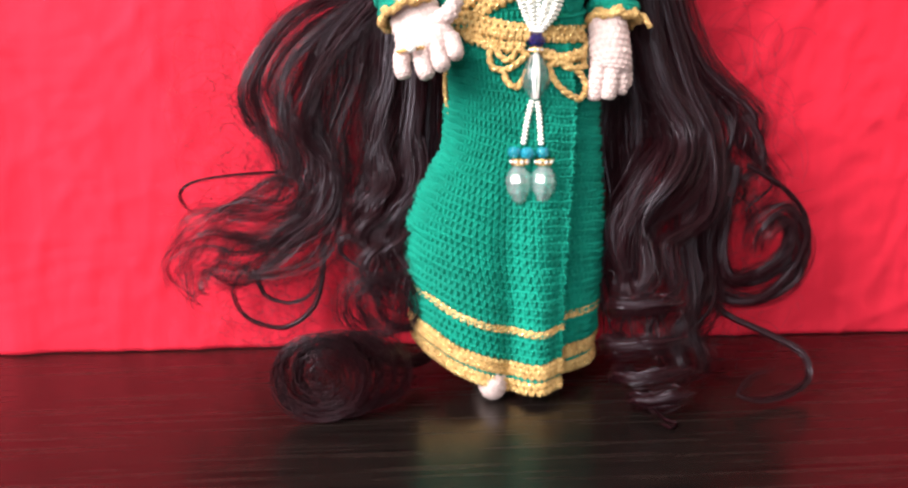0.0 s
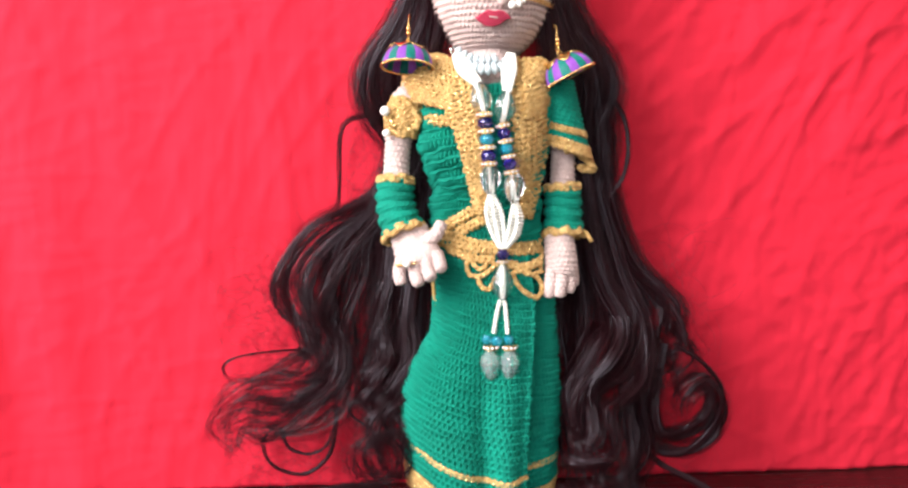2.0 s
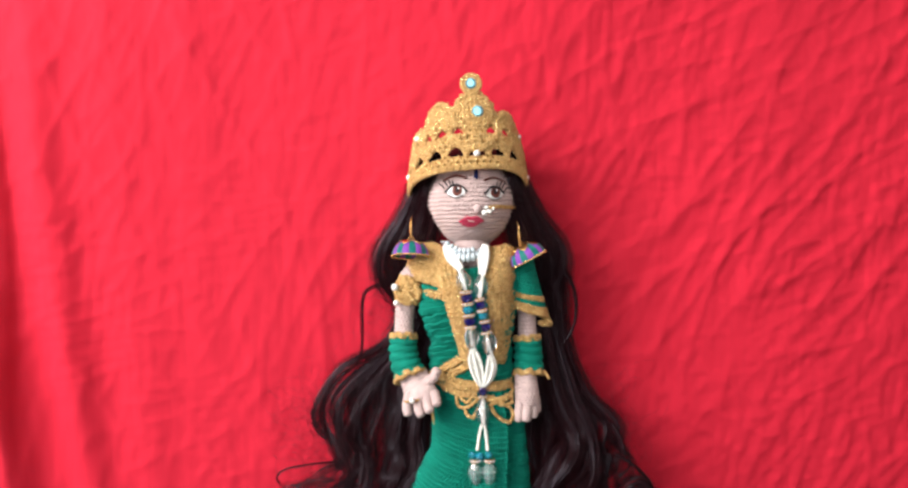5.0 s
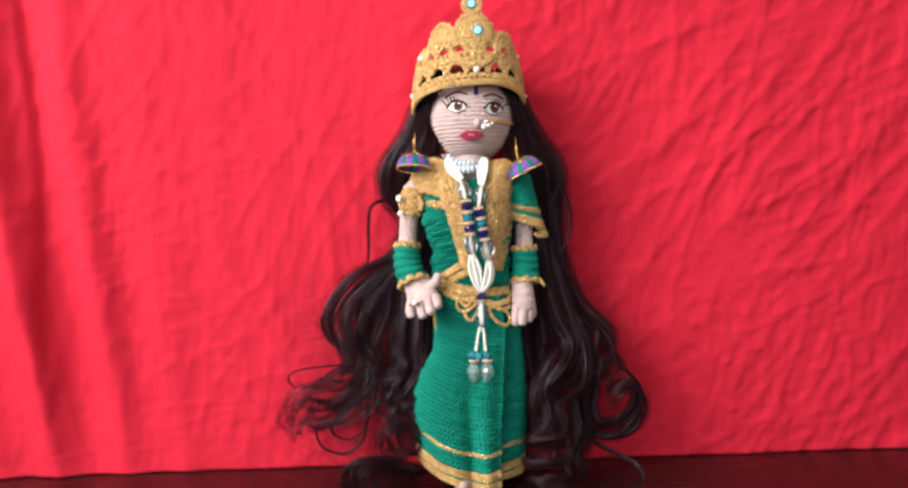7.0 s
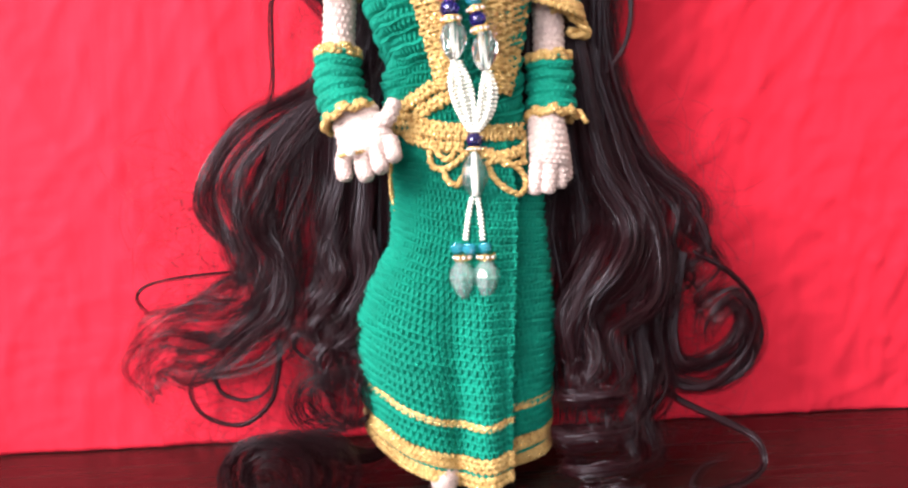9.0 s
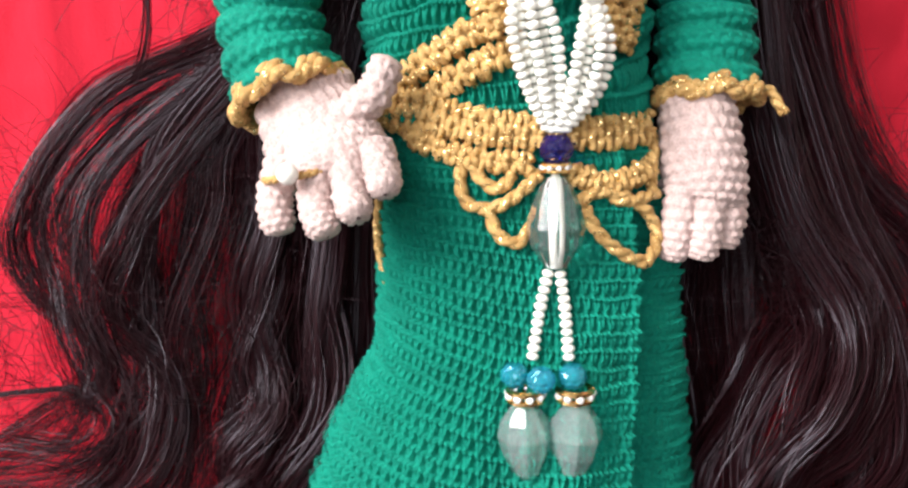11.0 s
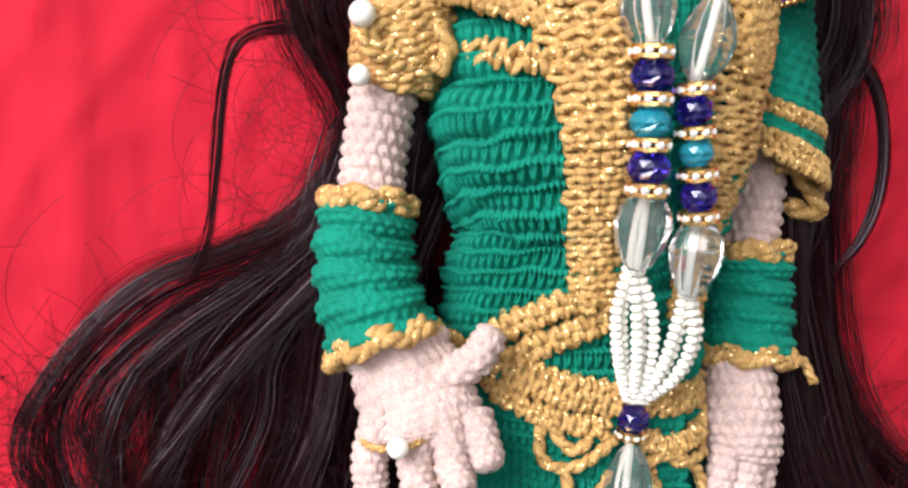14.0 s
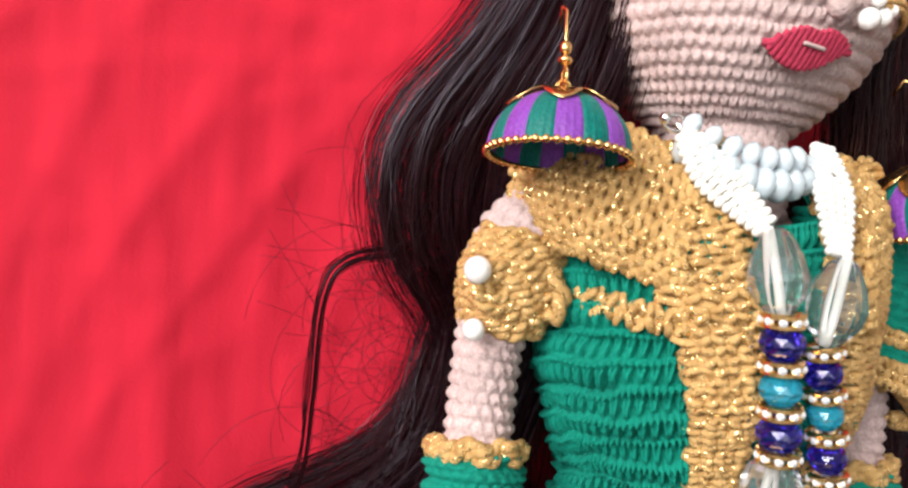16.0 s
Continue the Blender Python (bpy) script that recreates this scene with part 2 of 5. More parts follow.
            while k < len(s):
                if gone[k]:
                    k += 1
                    continue
                e = k
                while e < len(s) and not gone[e]:
                    e += 1
                if e - k > 3:
                    self.tube(path[k:e], r[k:e], 6, slot)
                k = e

    def ball(self, centre, r, slot=0, scale=(1, 1, 1), lat=8, lon=12):
        a = np.linspace(0, np.pi, lat + 1)[:, None]
        b = (np.arange(lon) * 2 * np.pi / lon)[None]
        p = np.stack([np.sin(a) * np.cos(b), np.sin(a) * np.sin(b), -np.cos(a) + 0 * b], -1)
        self.grid(np.array(centre) + r * p * np.array(scale), True, slot)

    def mesh(self, name, mats, smooth=True):
        me = bpy.data.meshes.new(name)
        faces = []
        for f in self.f:
            faces.extend(f.tolist())
        me.from_pydata(np.concatenate(self.v).tolist(), [], faces)
        for m in mats:
            me.materials.append(m)
        me.polygons.foreach_set("material_index", np.concatenate(self.m).astype(np.int32))
        me.polygons.foreach_set("use_smooth", np.full(len(faces), smooth))
        me.update()
        return me


def thing(name, label, category, place=(0, 0, 0), group="", kind=""):
    e = tagged(new(name), label, category, group, kind)
    e.location = place
    return e


def part(name, soup, mats, parent=None, label="", smooth=True):
    ob = new(name, soup if isinstance(soup, bpy.types.Mesh) else soup.mesh(name, mats if isinstance(mats, (list, tuple)) else [mats], smooth))
    if parent is not None:
        ob.parent = parent
        ob.matrix_parent_inverse = Matrix.Translation(-parent.location)
    return tagged(ob, label)


def box(soup, lo, hi, slot=0):
    (a, b, c), (d, e, f) = lo, hi
    soup.add([(a, b, c), (d, b, c), (d, e, c), (a, e, c), (a, b, f), (d, b, f), (d, e, f), (a, e, f)],
             [(0, 3, 2, 1), (4, 5, 6, 7), (0, 1, 5, 4), (1, 2, 6, 5), (2, 3, 7, 6), (3, 0, 4, 7)], slot)


def structure(name, label, lo, hi, material, category, smooth=False):
    s = Soup()
    box(s, lo, hi)
    ob = part(name, s, material, None, "", False)
    ob.matrix_world = ROOM
    return tagged(ob, label, category, kind="structure")


# ---- the room, turned a little to the doll ----
ROOM = pose(0, 0.4, 0, 0, 0, math.degrees(math.atan(0.08)))
FLOOR = -0.75
structure("floor", "grey brown floor boards of the room", (-1.25, -2.4, FLOOR - 0.05), (1.8, 0.06, FLOOR), BOARD, "floor")
structure("ceiling", "plain off-white painted ceiling", (-1.25, -2.4, 1.75), (1.8, 0.06, 1.8), PAINT, "ceiling")
structure("wall_north", "off-white painted wall behind the red cloth", (-1.25, 0.06, FLOOR - 0.05), (1.8, 0.16, 1.8), PAINT, "wall")
# unseen opening behind the camera, added only to hold a fill light
SX0, SX1, SZ0, SZ1 = -1.15, 0.1, 0.0, 1.4
s = Soup()
box(s, (-1.25, -2.5, FLOOR - 0.05), (SX0, -2.4, 1.8))
box(s, (SX1, -2.5, FLOOR - 0.05), (1.8, -2.4, 1.8))
box(s, (SX0, -2.5, FLOOR - 0.05), (SX1, -2.4, SZ0))
box(s, (SX0, -2.5, SZ1), (SX1, -2.4, 1.8))
ob = part("wall_south", s, PAINT, None, "", False)
ob.matrix_world = ROOM
tagged(ob, "unseen off-white painted wall with an opening for light", "wall", kind="structure")
# weak front fill added to lift the far side, not a known window
area_light("window_and_fill_light", ROOM @ Vector((-0.6, -2.38, 0.7)), ROOM @ Vector((0, 0, 0.1)), 1.3, 1.3, 23, (0.97, 0.985, 1.0))
structure("wall_east", "off-white painted side wall", (1.8, -2.5, FLOOR - 0.05), (1.9, 0.16, 1.8), PAINT, "wall")
WY0, WY1, WZ0, WZ1 = -1.55, -0.4, 0.35, 1.65
s = Soup()
box(s, (-1.35, -2.5, FLOOR - 0.05), (-1.25, WY0, 1.8))
box(s, (-1.35, WY1, FLOOR - 0.05), (-1.25, 0.16, 1.8))
box(s, (-1.35, WY0, FLOOR - 0.05), (-1.25, WY1, WZ0))
box(s, (-1.35, WY0, WZ1), (-1.25, WY1, 1.8))
ob = part("wall_west", s, PAINT, None, "", False)
ob.matrix_world = ROOM
tagged(ob, "unseen off-white painted wall with an opening for light", "wall", kind="structure")
s = Soup()
for y0, y1, z0, z1 in ((WY0, WY0 + 0.05, WZ0, WZ1), (WY1 - 0.05, WY1, WZ0, WZ1), (WY0 + 0.05, WY1 - 0.05, WZ0, WZ0 + 0.05), (WY0 + 0.05, WY1 - 0.05, WZ1 - 0.05, WZ1)):
    box(s, (-1.33, y0, z0), (-1.28, y1, z1))
ob = part("window_1", s, FRAME, None, "", False)
ob.matrix_world = ROOM
tagged(ob, "white painted window frame in the side wall", "window", kind="structure")
area_light("window_and_fill_light", ROOM @ Vector((-1.23, -0.95, 0.95)), ROOM @ Vector((0, 0, 0.1)), 1.0, 1.0, 70, (1.0, 0.985, 0.97))

# ---- table ----
table = thing("table", "black-brown wood veneer table with a glossy top", "table", ROOM @ Vector((0.05, -0.35, FLOOR)))
s = Soup()
x0, x1, y0, y1, bev = -0.75, 0.85, -0.75, 0.05, 0.003
ringz = [(-0.035, bev), (-0.032, 0), (-bev, 0), (-0.0008, 0.0008), (0.0, bev)]
rings = np.array([[(x0 + i, y0 + i, z), (x1 - i, y0 + i, z), (x1 - i, y1 - i, z), (x0 + i, y1 - i, z)] for z, i in ringz])
s.grid(rings, True)
s.add(rings[-1], [(0, 1, 2, 3)])
s.add(rings[0], [(3, 2, 1, 0)])
top = part("tabletop", s, VENEER, None, "", False)
top.parent, top.matrix_parent_inverse = table, Matrix.Translation(-table.location)
top.matrix_basis = ROOM
for lx in (x0 + 0.06, x1 - 0.06):
    for ly in (y0 + 0.06, y1 - 0.06):
        s = Soup()
        box(s, (lx - 0.025, ly - 0.025, FLOOR), (lx + 0.025, ly + 0.025, -0.0352))
        leg = part("leg", s, VENEER, None, "", False)
        leg.parent, leg.matrix_parent_inverse = table, Matrix.Translation(-table.location)
        leg.matrix_basis = ROOM

# ---- red cloth ----
def cloth_depth(x, z):
    """How far the hanging cloth bulges towards the camera."""
    d = np.zeros_like(x)
    left = np.clip((-0.14 - x) / 0.2, 0, 1)
    sway = 0.02 * np.sin(z * 4.0) + 0.03 * z
    for cx, w, h in ((-0.165, 0.012, 0.005), (-0.215, 0.013, 0.010), (-0.262, 0.013, 0.014), (-0.315, 0.015, 0.016), (-0.385, 0.022, 0.018), (-0.46, 0.03, 0.018)):
        d += 1.3 * h * np.exp(-(((x - cx + sway * (0.5 + left)) / w) ** 2)) * (0.55 + 0.45 * np.cos(3 * z + cx * 20))
    # the doubled edge of the cloth that hangs in front at one side
    d += 0.007 / (1 + np.exp(np.clip((x + 0.318 + 0.05 * (z - 0.05) + 0.004 * np.sin(z * 17)) / 0.0016, -30, 30)))
    return d


nx, nz = 480, 290
gx, gz = np.meshgrid(np.linspace(-0.55, 0.62, nx), np.linspace(0.0004, 0.68, nz))
dep = cloth_depth(gx, gz) * (0.3 + 0.7 * np.clip(gz / 0.16, 0, 1))
rng = np.random.default_rng(5)


def gradient_noise(x, y, seed):
    """Smooth noise between -1 and 1 with cells of size one."""
    g = np.random.default_rng(seed).uniform(0, 2 * math.pi, (64, 64))
    i, j = np.floor(x).astype(int), np.floor(y).astype(int)
    fx, fy = x - i, y - j
    sx, sy = fx * fx * fx * (fx * (6 * fx - 15) + 10), fy * fy * fy * (fy * (6 * fy - 15) + 10)

    def corner(p, q):
        w = g[(i + p) % 64, (j + q) % 64]
        return np.cos(w) * (fx - p) + np.sin(w) * (fy - q)

    top = corner(0, 0) * (1 - sx) + corner(1, 0) * sx
    low = corner(0, 1) * (1 - sx) + corner(1, 1) * sx
    return 1.4 * (top * (1 - sy) + low * sy)


def creases(angle, along, across, seed, sharp):
    """Sharp-backed wrinkles that run roughly at one angle."""
    bx = gx + 0.004 * gradient_noise(gx * 7, gz * 7, seed + 50)
    bz = gz + 0.004 * gradient_noise(gx * 7 + 7, gz * 7, seed + 51)
    u, w = bx * math.cos(angle) + bz * math.sin(angle), -bx * math.sin(angle) + bz * math.cos(angle)
    n = gradient_noise(u * along, w * across, seed)
    return (1 - np.abs(n)) ** sharp * (0.5 + 0.5 * gradient_noise(gx * 6, gz * 6, seed + 9))


right = np.clip((gx + 0.12) / 0.25, 0.12, 1)
crease = 0.60 * right * (0.0045 * creases(0.75, 5, 24, 1, 7) + 0.0036 * creases(1.2, 6, 28, 2, 8) + 0.0030 * creases(0.4, 6, 32, 3, 8) + 0.0026 * creases(-0.6, 6, 30, 4, 8) + 0.0024 * creases(0.95, 12, 50, 8, 7) + 0.0018 * creases(0.2, 14, 56, 15, 8) + 0.0018 * creases(1.4, 12, 60, 16, 8))
crease += 1.2 * (1.1 - right) * (0.0022 * creases(1.62, 2.2, 14, 5, 3) + 0.0016 * creases(2.0, 4, 22, 12, 7) + 0.0012 * creases(1.15, 7, 30, 13, 8)) + 0.0010 * creases(0.9, 14, 40, 6, 3) + 0.0011 * creases(1.5, 16, 60, 21, 6) + 0.0009 * creases(0.1, 18, 64, 22, 6)
soft = 0.0028 * np.sin(gx * 21 + 2 * np.sin(gz * 7)) * np.sin(gz * 5 + gx * 3)
s = Soup()
s.grid(np.stack([gx, -dep - crease - soft * np.clip(gz / 0.06, 0, 1), gz], -1)[:, :])
sheet = part("backdrop_cloth", s, RED)
sheet.matrix_world = ROOM
so = sheet.modifiers.new("thickness", "SOLIDIFY")
so.thickness, so.offset = 0.0008, 1.0
tagged(sheet, "creased bright red cotton cloth hanging behind the doll", "cloth")

# ---- the doll's figure ----
BZ = np.array([0.0, 0.03, 0.054, 0.072, 0.0946, 0.108, 0.126, 0.145, 0.1530, 0.1665, 0.184, 0.193, 0.2045, 0.2220, 0.236, 0.246])
BL = np.array([-0.016, -0.018, -0.0200, -0.0190, -0.0110, -0.0040, -0.0008, -0.0012, -0.0018, -0.0025, 0.0, -0.005, -0.0085, -0.0072, -0.008, 0.009])
BR = np.array([0.061, 0.063, 0.0640, 0.0645, 0.0630, 0.0618, 0.0605, 0.0570, 0.0535, 0.0515, 0.0505, 0.053, 0.056, 0.057, 0.057, 0.043])
BF = np.array([0.322, 0.324, 0.327, 0.329, 0.333, 0.335, 0.338, 0.341, 0.342, 0.343, 0.341, 0.337, 0.333, 0.333, 0.338, 0.344])
CY = 0.357


def body(z):
    l, r, f = (np.interp(z, BZ, q) for q in (BL, BR, BF))
    return (l + r) / 2, (r - l) / 2, CY - f


def front(x, z, out=0.0):
    """The depth of the dressed figure's front at x and z."""
    c, hx, hy = body(z)
    k = np.clip((np.asarray(x) - c) / hx, -0.98, 0.98)
    return CY - hy * np.sqrt(1 - k * k) - out


def garment(z0, z1, rows, cols, amp, wave=None, per=6, turn=math.pi * 0.62, tall=False, slope=0.03):
    """A stitched sheet round the figure's front and sides; z0 and z1 are functions of the angle."""
    nu, nv = int(cols * per), int(rows * per)
    th = np.linspace(-turn, turn, nu)[None].repeat(nv, 0)
    v = np.linspace(0, 1, nv)[:, None].repeat(nu, 1)
    z = z0(th) + (z1(th) - z0(th)) * v
    c, hx, hy = body(z)
    p = np.stack([c + hx * np.sin(th), CY - hy * np.cos(th), z], -1)
    n = grid_normals(p, False)
    n *= np.sign((n * np.stack([np.sin(th), -np.cos(th), 0 * z], -1)).sum(-1, keepdims=True))
    u = (th / turn + 1) / 2
    h = amp * stitch_height(rows, cols, np.clip(v + slope * th * v * (1 - v) * 4, 0, 1), u, tall=tall)
    if wave is not None:
        h = h + wave(th, z)
    return p + n * h[..., None]


# ---- doll ----
HC, HR = np.array([0.0278, 0.3665, 0.2848]), np.array([0.0325, 0.0325, 0.0338])
doll_soup = Soup()


def stitched_tube(soup, path, radii, row, col, amp, slot=0, flat=1.0, per=5, close=True, ruck=0.0):
    """A stuffed crochet limb round a path."""
    p = np.array(path, float)
    ln = np.linalg.norm(np.diff(p, axis=0), axis=1).sum()
    rows, cols = max(2, round(ln / row)), max(5, round(2 * math.pi * float(np.mean(radii)) / col))
    n, sides = rows * per, cols * per
    q = smooth_path(p, n)
    r = smooth_path([(a, 0, 0) for a in radii], n)[:, 0]
    t = np.gradient(q, axis=0)
    t /= np.linalg.norm(t, axis=1, keepdims=True)
    ref = np.array([0.0, 1.0, 0.0])
    a = np.cross(t, ref)
    a /= np.linalg.norm(a, axis=1, keepdims=True)
    b = np.cross(a, t)
    u = np.arange(sides) / sides
    g = u * 2 * math.pi
    v = np.linspace(0, 1, n)
    h = stitch_height(rows, cols, v[:, None] + 0 * u[None], u[None] + 0 * v[:, None])
    if close:
        r = r * np.sqrt(np.clip(1 - np.clip((v * ln - (ln - radii[-1])) / radii[-1], 0, 0.999) ** 2, 0.02, 1))
    rr = r[:, None] + amp * h + ruck * np.abs(np.sin(v[:, None] * rows * 1.1 + 1.1 * np.sin(g)[None] + 0.5 * np.sin(2 * g)[None]))
    soup.grid(q[:, None] + rr[..., None] * (np.cos(g)[None, :, None] * a[:, None] + flat * np.sin(g)[None, :, None] * b[:, None]), True, slot)


def build_doll():
    s = doll_soup
    rows, cols, per = 33, 74, 6
    v = np.linspace(0, 1, rows * per)
    u = np.arange(cols * per) / (cols * per)
    lat = (-0.5 + v * 0.95)[:, None] * math.pi
    lon = (u * 2 * math.pi)[None]
    h = stitch_height(rows, cols, v[:, None] + 0 * lon, u[None] + 0 * lat) * 0.0015
    chin = 1 - 0.17 * np.clip(-np.sin(lat), 0, 1) ** 1.3
    d = np.stack([np.cos(lat) * np.sin(lon) * chin, -np.cos(lat) * np.cos(lon) * chin, np.sin(lat) + 0 * lon], -1)
    s.grid(HC + d * (HR + h[..., None]), True, 0)
    # nose
    s.ball((0.0320, 0.3345, 0.2790), 0.0035, 0, (0.8, 0.7, 1.0))
    stitched_tube(s, [(0.0276, 0.360, 0.236), (0.0276, 0.362, 0.25), (0.0276, 0.364, 0.262)], (0.013, 0.0125, 0.0130), 0.0026, 0.0026, 0.0007, close=False)
    # torso under the clothes
    z = np.linspace(0.02, 0.246, 60)
    th = np.linspace(0, 2 * math.pi, 48, endpoint=False)
    c, hx, hy = body(z)
    s.grid(np.stack([c[:, None] + (hx[:, None] - 0.0125) * np.sin(th), CY - (hy[:, None] - 0.0115) * np.cos(th), z[:, None] + 0 * th], -1), True, 0)
    # arms
    stitched_tube(s, [(-0.006, 0.36, 0.238), (-0.019, 0.357, 0.228), (-0.0222, 0.355, 0.21), (-0.0235, 0.352, 0.19), (-0.023, 0.347, 0.172), (-0.0175, 0.341, 0.158)],
                  (0.008, 0.0072, 0.0062, 0.006, 0.0062, 0.007), 0.0026, 0.0026, 0.0013)
    stitched_tube(s, [(0.052, 0.362, 0.236), (0.064, 0.363, 0.226), (0.067, 0.362, 0.205), (0.067, 0.36, 0.185), (0.067, 0.357, 0.168), (0.0645, 0.353, 0.155)],
                  (0.008, 0.0072, 0.006, 0.006, 0.0062, 0.0062), 0.0026, 0.0026, 0.0013)
    # spread palm with four stubby ends and a thumb
    stitched_tube(s, [(-0.0168, 0.341, 0.161), (-0.0125, 0.3365, 0.151), (-0.0100, 0.3325, 0.1455), (-0.0095, 0.331, 0.1430)], (0.0095, 0.0108, 0.0114, 0.0106), 0.0021, 0.0024, 0.0011, flat=0.52)
    for a, b, c in (((-0.0190, 0.3350, 0.1490), (-0.0208, 0.3310, 0.1405), (-0.0196, 0.3292, 0.1335)), ((-0.0125, 0.3325, 0.1480), (-0.0122, 0.3272, 0.1395), (-0.0098, 0.3242, 0.1340)),
                    ((-0.0065, 0.3310, 0.1480), (-0.0056, 0.3260, 0.1415), (-0.0038, 0.3218, 0.1378)), ((-0.0015, 0.3315, 0.1500), (0.0000, 0.3275, 0.1455), (0.0010, 0.3235, 0.1418))):
        stitched_tube(s, [a, b, c], (0.0032, 0.0030, 0.0028), 0.0019, 0.0021, 0.0008)
    stitched_tube(s, [(-0.008, 0.336, 0.155), (-0.0015, 0.3345, 0.160), (0.0015, 0.334, 0.1668)], (0.0036, 0.003, 0.0026), 0.0022, 0.0024, 0.0010)
    # the other palm, seen edge on
    stitched_tube(s, [(0.0645, 0.353, 0.158), (0.065, 0.35, 0.148), (0.0655, 0.348, 0.139), (0.065, 0.3475, 0.135)], (0.0070, 0.0080, 0.0082, 0.007), 0.0021, 0.0024, 0.0011)
    for a, b, c in (((0.0605, 0.3445, 0.14), (0.0590, 0.3435, 0.131), (0.0582, 0.344, 0.1245)), ((0.065, 0.3435, 0.139), (0.0645, 0.342, 0.131), (0.0635, 0.3425, 0.125)),
                    ((0.069, 0.346, 0.14), (0.0695, 0.345, 0.132), (0.0685, 0.345, 0.127)), ((0.071, 0.351, 0.141), (0.0720, 0.35, 0.134), (0.0715, 0.35, 0.1295))):
        stitched_tube(s, [a, b, c], (0.0033, 0.0030, 0.0028), 0.0019, 0.0021, 0.0008)
    # feet
    for fx, back in ((0.0165, 0.0), (0.040, 0.026)):
        stitched_tube(s, [(fx, 0.352, 0.03), (fx, 0.35, 0.012), (fx, 0.343 + back * 0.4, 0.0072), (fx, 0.334 + back * 0.8, 0.0068), (fx, 0.325 + back, 0.0062), (fx, 0.3205 + back, 0.0053), (fx, 0.3185 + back, 0.0047)], (0.008, 0.008, 0.007, 0.006, 0.0050, 0.0036, 0.0010), 0.0024, 0.0026, 0.0014)


def on_face(x, z, out=0.0012):
    a = np.array([(x - HC[0]) / HR[0], (z - HC[2]) / HR[2]])
    k = math.sqrt(max(0.05, 1 - float(a @ a)))
    return (x, HC[1] - (HR[1] + out + 0.0011) * k, z)


def patch(soup, x, z, rx, rz, slot, out):
    """A flat stitched oval on the face."""
    p = []
    for r in np.linspace(0.02, 1, 5):
        p.append([on_face(x + rx * r * math.cos(a), z + rz * r * math.sin(a), out + 0.0004 * (1 - r)) for a in np.arange(18) * math.pi / 9])
    soup.grid(np.array(p), True, slot)


def thread(soup, pts, r, slot, out=0.0014):
    soup.tube([on_face(x, z, out) for x, z in smooth_path([(a, b, 0) for a, b in pts], 12)[:, :2]], r, 6, slot)


LIP_Z = 0.2702


def build_face():
    s = doll_soup
    for cx, side, w in ((0.0172, -1, 0.0077), (0.0445, 1, 0.0072)):
        z = 0.2920 if side < 0 else 0.2900
        patch(s, cx, z - 0.0008, w * 0.85, 0.0038, 1, 0.0010)
        patch(s, cx + 0.0009, z, 0.0035, 0.0038, 3, 0.0016)
        patch(s, cx + 0.0009, z + 0.0004, 0.0014, 0.0017, 4, 0.0019)
        patch(s, cx + 0.0019, z + 0.0016, 0.0007, 0.0007, 1, 0.0024)
        thread(s, [(cx - w, z - 0.001), (cx - w * 0.4, z + 0.0036), (cx + w * 0.4, z + 0.0036), (cx + w, z - 0.0006)], 0.0007, 4, 0.0018)
        thread(s, [(cx - w * 0.8, z - 0.0025), (cx, z - 0.0052), (cx + w * 0.7, z - 0.0032)], 0.0003, 4, 0.0015)
        for k in range(5):
            f = k / 4
            x0 = cx + side * w * (1.05 - 1.15 * f)
            z0 = z + (0.0002 + 0.0036 * math.sin(math.pi * min(1, 0.12 + f * 0.8)))
            thread(s, [(x0, z0), (x0 + side * 0.0022 * (1 - f), z0 + 0.0026), (x0 + side * 0.0042 * (1 - f), z0 + 0.0044)], 0.00045, 4, 0.0018)
        thread(s, [(cx - side * w * 1.0, z + 0.0088), (cx, z + 0.0108), (cx + side * w * 1.15, z + 0.0076)], 0.0008, 3, 0.0014)
    for k in range(15):
        a = -1 + k / 7
        x = 0.0276 + 0.0080 * a
        up, low = 0.0037 * (1 - a * a) ** 0.7 - 0.0009 * math.exp(-(a / 0.22) ** 2), -0.0040 * (1 - a * a)
        thread(s, [(x - 0.0008, LIP_Z + low), (x, LIP_Z + (up + low) / 2), (x + 0.0008, LIP_Z + up)], 0.0008, 2, 0.0012)
    thread(s, [(0.0255, LIP_Z + 0.0003), (0.0300, LIP_Z - 0.0004)], 0.0004, 0, 0.0024)
    patch(s, 0.0318, 0.3036, 0.0016, 0.0040, 5, 0.0015)
    thread(s, [(0.0300, 0.3015), (0.0318, 0.3005), (0.0336, 0.3018)], 0.0005, 5, 0.0014)


build_doll()
build_face()
doll = part("doll", doll_soup, [SKIN, EYE_WHITE, LIP, BROWN, BLACK, NAVY])
tagged(doll, "pale pink crocheted doll with an embroidered face, standing on the table", "doll")

# ---- dress ----
dress = thing("crocheted_dress", "emerald green crocheted dress with glittering gold borders", "dress", (0.026, 0.355, 0.004))


def hem(th):
    return 0.0035 + 0.016 * np.clip(-np.sin(th), 0, 1) + 0.006 * np.clip(np.sin(th), 0, 1) ** 2


